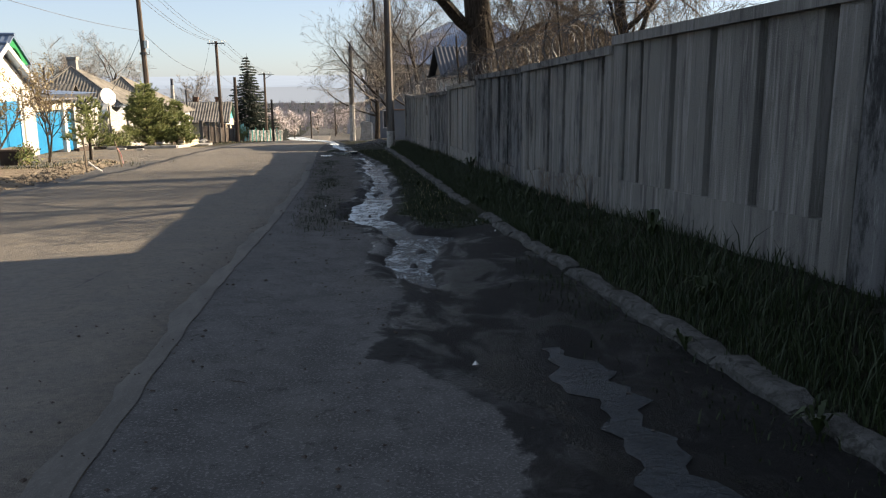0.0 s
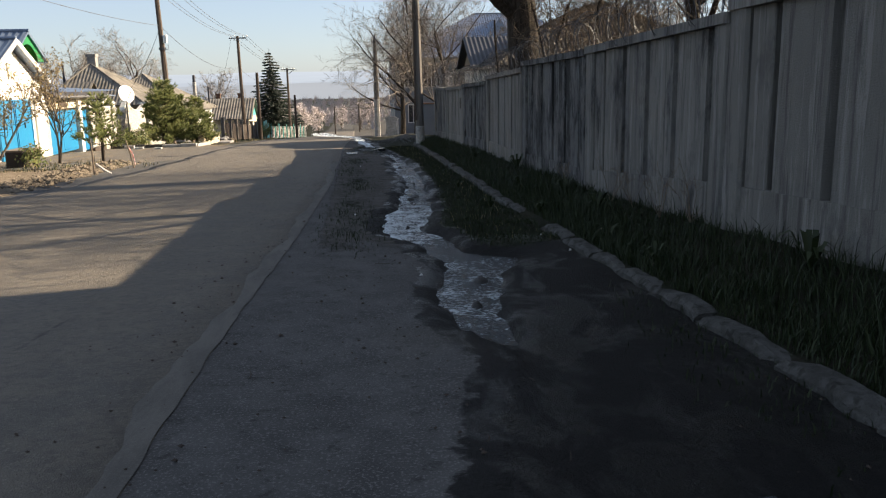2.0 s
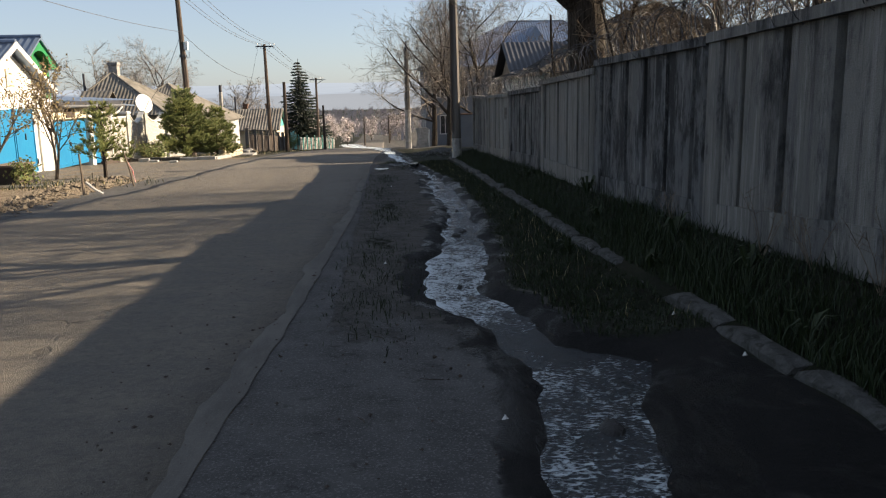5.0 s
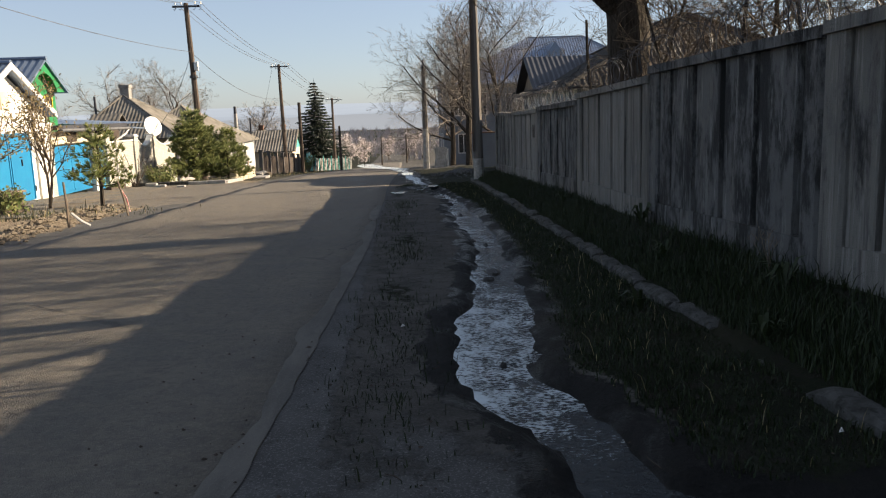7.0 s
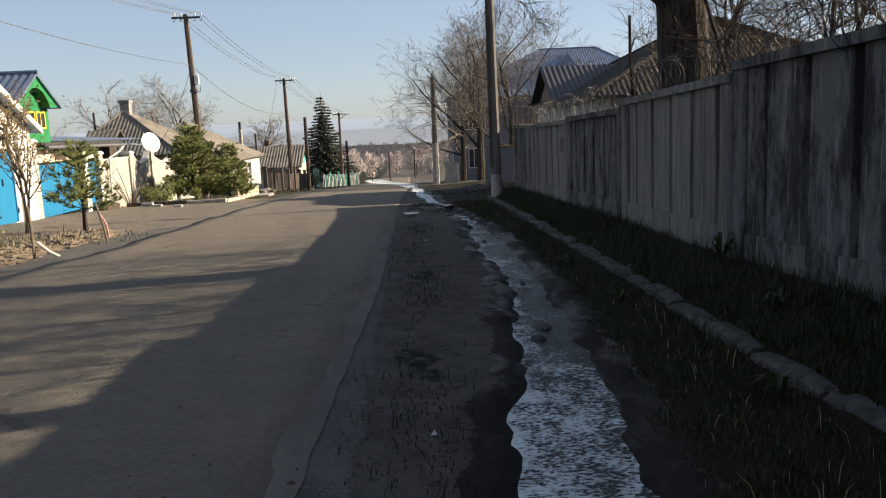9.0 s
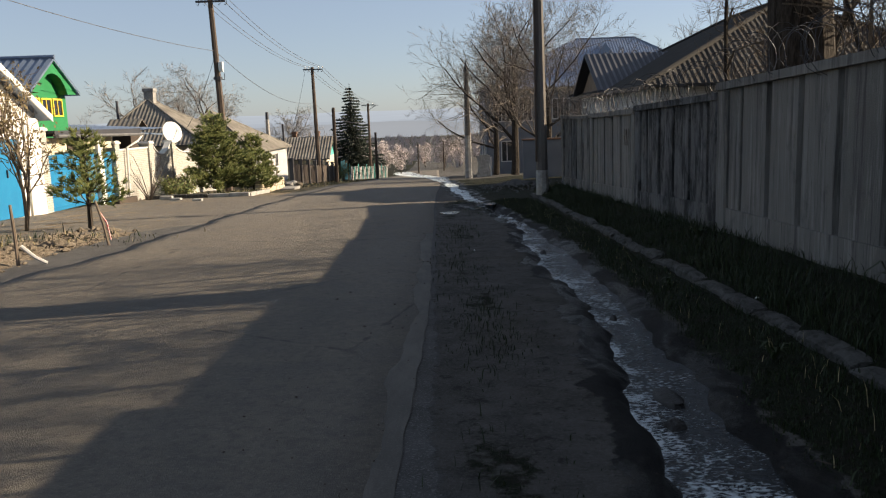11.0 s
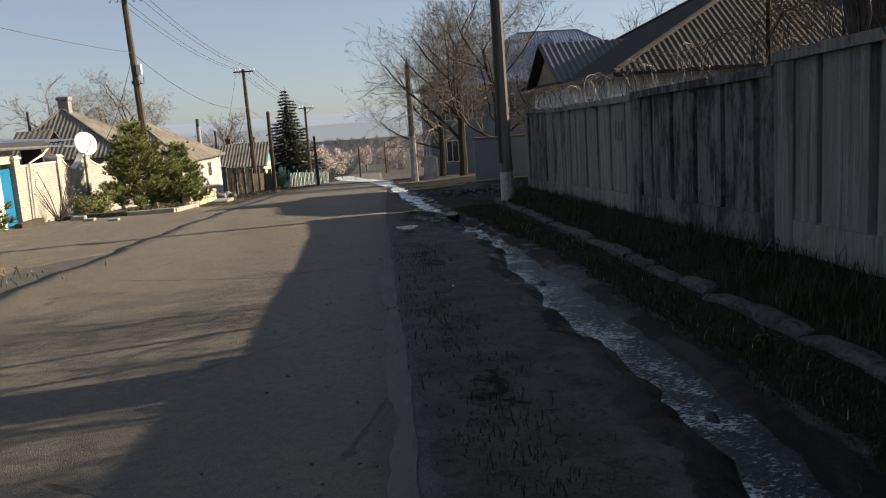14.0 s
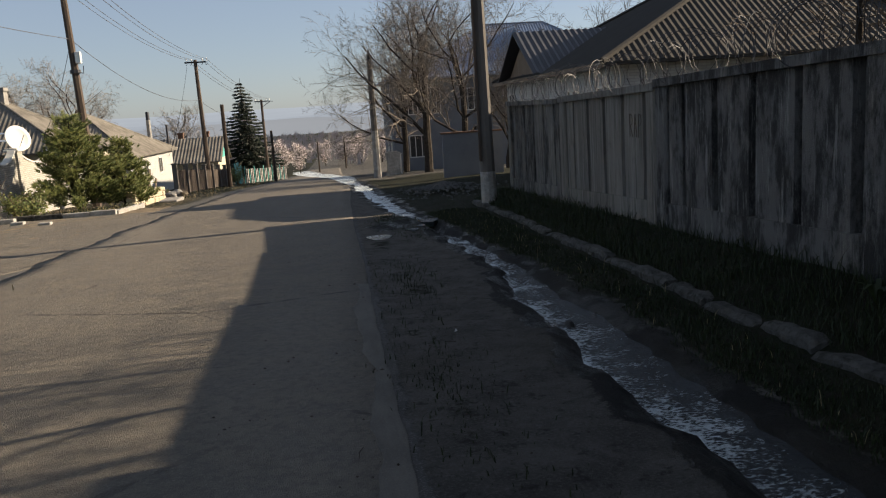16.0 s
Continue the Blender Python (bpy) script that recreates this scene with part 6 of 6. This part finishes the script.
stake(-6.5, 24.25, 0.95, -0.02)
t, top = stake(-6.15, 26.9, 0.85, -0.2, OLD_WOOD, "leaning stake wound with red and white tape")
part("tape", Shape().path([top, top + Vector((.05, 0, -.2)), top + Vector((.16, .03, -.42)), top + Vector((.22, .02, -.75))], [0.016, 0.02, 0.018, 0.012], 4), RED_TAPE, t, "red and white barrier tape")
s = Shape().path([(-6.45, 24.3, float(zg(-6.45, 24.3)) + 0.3), (-6.25, 24.3, float(zg(-6.2, 24.3)) + 0.12), (-6.1, 24.35, float(zg(-6.1, 24.35)) + 0.015)], [0.03] * 3, 6)
solid("plastic_pipe", s, PALE_TRIM, (-6.4, 24.3, float(zg(-6.4, 24.3))), "bent white plastic pipe stub by the stake", "pipe")

cr = thing("wooden_crate", (-10.2, 29.2, float(zg(-10.2, 29.2))), "old wooden crate with a flat lid in the front bed", "crate")
z = float(zg(-10.2, 29.2))
part("body", Shape().box(-10.5, -9.9, 28.6, 29.8, z - 0.02, z + 0.5, 0.015), DARK_WOOD, cr)
part("lid", Shape().box(-10.56, -9.84, 28.54, 29.86, z + 0.5, z + 0.56, 0.01), OLD_WOOD, cr)
bmz = float(base(41))
solid("timber_beam", Shape().box(-12.2, -11.95, 42.2, 44.0, float(base(44)) - 0.05, float(base(42.2)) + 0.15, 0.02), DARK_WOOD, (-12.1, 41, float(base(44))), "long dark timber beam lying before the gate", "beam")
for x, y, a, b in ((-11.3, 44.6, .5, .16), (-10.4, 43.2, .4, .1), (-9.3, 42.4, .35, .09)):
    z = float(zg(x, y))
    solid("concrete_chunk", Shape().box(x, x + a, y, y + 0.25, z, z + b, 0.02), WHITEWASH, (x, y, z), "pale broken concrete chunk on the driveway", "concrete chunk", "chunks on the driveway")

# clods along the dug verge
cl = Shape()
r = random.Random(5)
for k in range(1300):
    y = r.uniform(17.5, 30.0)
    x = -7.3 - 0.05 * (y - 25) + r.gauss(0, 0.38) - 0.6 * (y < 20)
    q = r.uniform(0.015, 0.07) * (1.4 if r.random() < .1 else .8)
    z = float(zg(x, y)) + q * .25
    pts = [(x + q * r.uniform(.6, 1.3) * i, y + q * r.uniform(.6, 1.3) * j, z + q * r.uniform(.5, 1) * l) for i, j, l in ((1, 0, 0), (-1, 0, 0), (0, 1, 0), (0, -1, 0), (0, 0, 1), (0, 0, -1), (.7, .7, .4), (-.7, -.7, .4))]
    cl.add(pts, [(0, 6, 4), (6, 2, 4), (2, 1, 4), (1, 7, 4), (7, 3, 4), (3, 0, 4), (2, 0, 5), (1, 2, 5), (3, 1, 5), (0, 3, 5), (0, 2, 6), (1, 3, 7)])
solid("soil_clods", cl, CLOD, (-7.3, 25, float(zg(-7.3, 25))), "dug up dry soil clods along the verge", "soil", kind="stuff")

# small stones, leaves and litter on the shoulder
lt = Shape()
for k in range(1500):
    y = r.uniform(0.5, 42) if k % 3 else r.uniform(0.5, 14)
    x = r.uniform(-1.3, 1.0) if k % 4 else r.uniform(0.4, 2.6)
    q = abs(r.gauss(0, 0.005)) + 0.003
    z = float(zg(x, y)) + 0.012
    pts = [(x + q * r.uniform(.6, 1.6) * i, y + q * r.uniform(.6, 1.6) * j, z + q * .7 * l) for i, j, l in ((1, 0, 0), (-1, 0, 0), (0, 1, 0), (0, -1, 0), (0, 0, 1), (0, 0, -1))]
    lt.add(pts, [(0, 2, 4), (2, 1, 4), (1, 3, 4), (3, 0, 4), (2, 0, 5), (1, 2, 5), (3, 1, 5), (0, 3, 5)])
solid("grit", lt, DARK_WOOD, (0, 10, float(zg(0, 10))), "dark grit and crumbs scattered on the road edge", "grit", kind="stuff")
for k in range(26):
    y, x = r.uniform(1.5, 24), r.uniform(-0.5, 2.3)
    z = float(zg(x, y)) + 0.018
    a, ln = r.uniform(0, 6.28), r.uniform(0.02, 0.075)
    p = Vector((x, y, z))
    d = Vector((math.cos(a), math.sin(a), 0)) * ln
    e = Vector((-math.sin(a), math.cos(a), 0)) * ln * r.uniform(-.25, .25)
    solid("fallen_twig", Shape().path([p - d, p + e, p + d], [0.003, 0.004, 0.002], 4), DARK_WOOD, tuple(p), "short fallen twig on the road edge", "twig", "fallen twigs")
for x, y in ((1.35, 4.3), (2.55, 11.0), (2.6, 9.9), (1.0, 9.1), (2.95, 19.2), (0.55, 24.0), (0.4, 14.0)):
    z = float(zg(x, y)) + 0.02
    q = r.uniform(0.014, 0.03)
    s = Shape().add([(x - q, y, z), (x, y - q, z + .01), (x + q, y, z + .004), (x + .2 * q, y + q, z + .02), (x, y, z + .03)], [(0, 1, 4), (1, 2, 4), (2, 3, 4), (3, 0, 4), (0, 3, 2, 1)])
    solid("paper_scrap", s, PALE_TRIM, (x, y, z), "crumpled pale scrap of litter", "litter", "litter scraps")

# ---- grass ----
def blades(name, count, where, height, width, material, label, seed):
    g = np.random.default_rng(seed)
    pts = []
    while len(pts) < count:
        x, y = where(g)
        pts.append((x, y))
    p = np.array(pts)
    z = zg(p[:, 0], p[:, 1])
    n = len(p)
    a = g.uniform(0, 2 * np.pi, n)
    h = height * g.gamma(4, 0.25, n) * (0.55 + 0.6 * (np.sin(p[:, 0] * 5 + p[:, 1] * 2.3) * np.sin(p[:, 1] * 3.1) > -0.1))
    w = width * g.uniform(0.6, 1.3, n)
    lean = g.uniform(0.15, 0.8, n) * h
    ca, sa = np.cos(a), np.sin(a)
    b = g.uniform(0, 2 * np.pi, n)
    v = np.empty((n, 5, 3))
    v[:, 0] = np.stack([p[:, 0] - ca * w, p[:, 1] - sa * w, z - 0.01], -1)
    v[:, 1] = np.stack([p[:, 0] + ca * w, p[:, 1] + sa * w, z - 0.01], -1)
    mx, my = p[:, 0] + np.cos(b) * lean * 0.35, p[:, 1] + np.sin(b) * lean * 0.35
    v[:, 2] = np.stack([mx + ca * w * .8, my + sa * w * .8, z + h * 0.62], -1)
    v[:, 3] = np.stack([mx - ca * w * .8, my - sa * w * .8, z + h * 0.62], -1)
    v[:, 4] = np.stack([p[:, 0] + np.cos(b) * lean, p[:, 1] + np.sin(b) * lean, z + h], -1)
    me = bpy.data.meshes.new(name)
    me.vertices.add(n * 5)
    me.vertices.foreach_set("co", v.reshape(-1))
    i = np.arange(n)[:, None] * 5
    loops = np.concatenate([i + np.array([[0, 1, 2, 3]]), i + np.array([[3, 2, 4]])], 1).reshape(-1)
    me.loops.add(len(loops))
    me.loops.foreach_set("vertex_index", loops)
    me.polygons.add(2 * n)
    st = (np.arange(n)[:, None] * 7 + np.array([[0, 4]])).reshape(-1)
    me.polygons.foreach_set("loop_start", st)
    me.update(calc_edges=True)
    me.validate()
    me.materials.append(material)
    return tagged(new(name, me), label, "grass", kind="stuff")


def on_verge(g):
    y = g.uniform(-2, 38) if g.random() < 0.7 else g.uniform(-1, 16)
    x = float(kerb_x(y)) + 0.14 + abs(g.normal(0, 0.55))
    return (min(x, 3.86 - 0.1 * g.random()), y)


def on_bank(g):
    while True:
        y = g.uniform(10.6, 36)
        x = g.uniform(0.9, 2.75)
        l, r_ = rill_edges(y)
        if x > r_ + 0.14 + 0.12 * g.random() and x < float(kerb_x(y)) + 0.02:
            return x, y


def on_mud(g):
    c = ((0.35, 14.5), (0.45, 19.0), (0.3, 22.5), (0.4, 27), (0.9, 32.5), (0.6, 34.5), (1.3, 34.0), (0.3, 12.2), (2.5, 6.0), (2.55, 3.0))[int(g.integers(0, 10))]
    return c[0] + g.normal(0, 0.2), c[1] + g.normal(0, 0.9)


def on_left(g):
    if g.random() < 0.5:
        return -7.9 - abs(g.normal(0, 1.2)), g.uniform(45.9, 50.0)
    if g.random() < 0.4:
        return g.uniform(-9.3, -6.2), g.uniform(56, 90)
    if g.random() < 0.7:
        return -7.9 - abs(g.normal(0, 1.2)), g.uniform(45.9, 50.0)
    return -8.6 + g.normal(0, 1.2), g.uniform(26.5, 29)


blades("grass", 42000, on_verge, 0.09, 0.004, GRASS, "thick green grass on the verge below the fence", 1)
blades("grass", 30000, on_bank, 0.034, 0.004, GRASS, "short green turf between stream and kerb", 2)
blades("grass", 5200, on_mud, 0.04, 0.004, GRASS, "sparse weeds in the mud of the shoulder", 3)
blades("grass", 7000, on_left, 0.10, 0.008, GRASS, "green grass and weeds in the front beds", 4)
blades("dry_grass", 2600, on_left, 0.10, 0.008, DRY_GRASS, "dry yellow grass on the verge of the houses", 5)
blades("dry_grass", 500, on_bank, 0.07, 0.0025, DRY_GRASS, "dry straw among the turf by the kerb", 6)


def weed(x, y, h, seed):
    r = random.Random(seed)
    z = float(zg(x, y))
    s = Shape()
    for k in range(16):
        a = r.uniform(0, 6.28)
        ln = h * r.uniform(.5, 1.1)
        p0 = Vector((x, y, z))
        p1 = p0 + Vector((math.cos(a) * ln * .4, math.sin(a) * ln * .4, ln * .75))
        p2 = p0 + Vector((math.cos(a) * ln * .8, math.sin(a) * ln * .8, ln * r.uniform(.4, .9)))
        w = Vector((-math.sin(a), math.cos(a), 0)) * h * 0.06
        s.add([p0 - w * .3, p0 + w * .3, p1 + w, p1 - w, p2], [(0, 1, 2, 3), (3, 2, 4)])
    solid("weed", s, GRASS, (x, y, z), "leafy green weed tuft on the verge", "weed", "weeds on the verge", "stuff")


for k, (x, y, h) in enumerate(((3.6, 7.2, .35), (3.1, 5.0, .22), (3.0, 8.6, .2), (3.7, 18.2, .4), (3.5, 22.6, .3), (2.5, 14.2, .25), (3.4, 11.6, .3), (2.6, 4.2, .16), (2.9, 12.6, .22),
                               (3.3, 16.0, .25), (2.4, 17.5, .2), (2.5, 20.4, .18), (3.0, 9.9, .2), (2.62, 2.9, .18), (3.5, 13.6, .3))):
    weed(x, y, h, 200 + k)


def dry_stalk(x, y, h, seed):
    r = random.Random(seed)
    z = float(zg(x, y))
    s = Shape()
    for k in range(7):
        a = r.uniform(0, 6.28)
        tip = Vector((x + math.cos(a) * h * r.uniform(.1, .5), y + math.sin(a) * h * r.uniform(.1, .6), z + h * r.uniform(.6, 1)))
        b = Vector((x, y, z)).lerp(tip, .5) + Vector((r.gauss(0, .03), r.gauss(0, .03), .04))
        s.path([(x, y, z - .02), b, tip], [0.004, 0.003, 0.002], 3)
        for q in range(5):
            c = b.lerp(tip, r.random())
            s.path([c, c + Vector((r.gauss(0, .06), r.gauss(0, .06), r.uniform(.02, .1)))], [0.002, 0.0015], 3)
    solid("dry_stalk", s, TWIG, (x, y, z), "dry branching weed stalks by the fence", "weed", "dry stalks by the fence", "stuff")


for k, (x, y, h) in enumerate(((3.75, 9.6, .7), (3.7, 10.3, .6), (3.72, 11.2, .5), (3.7, 12.0, .65), (3.75, 14.4, .4))):
    dry_stalk(x, y, h, 300 + k)
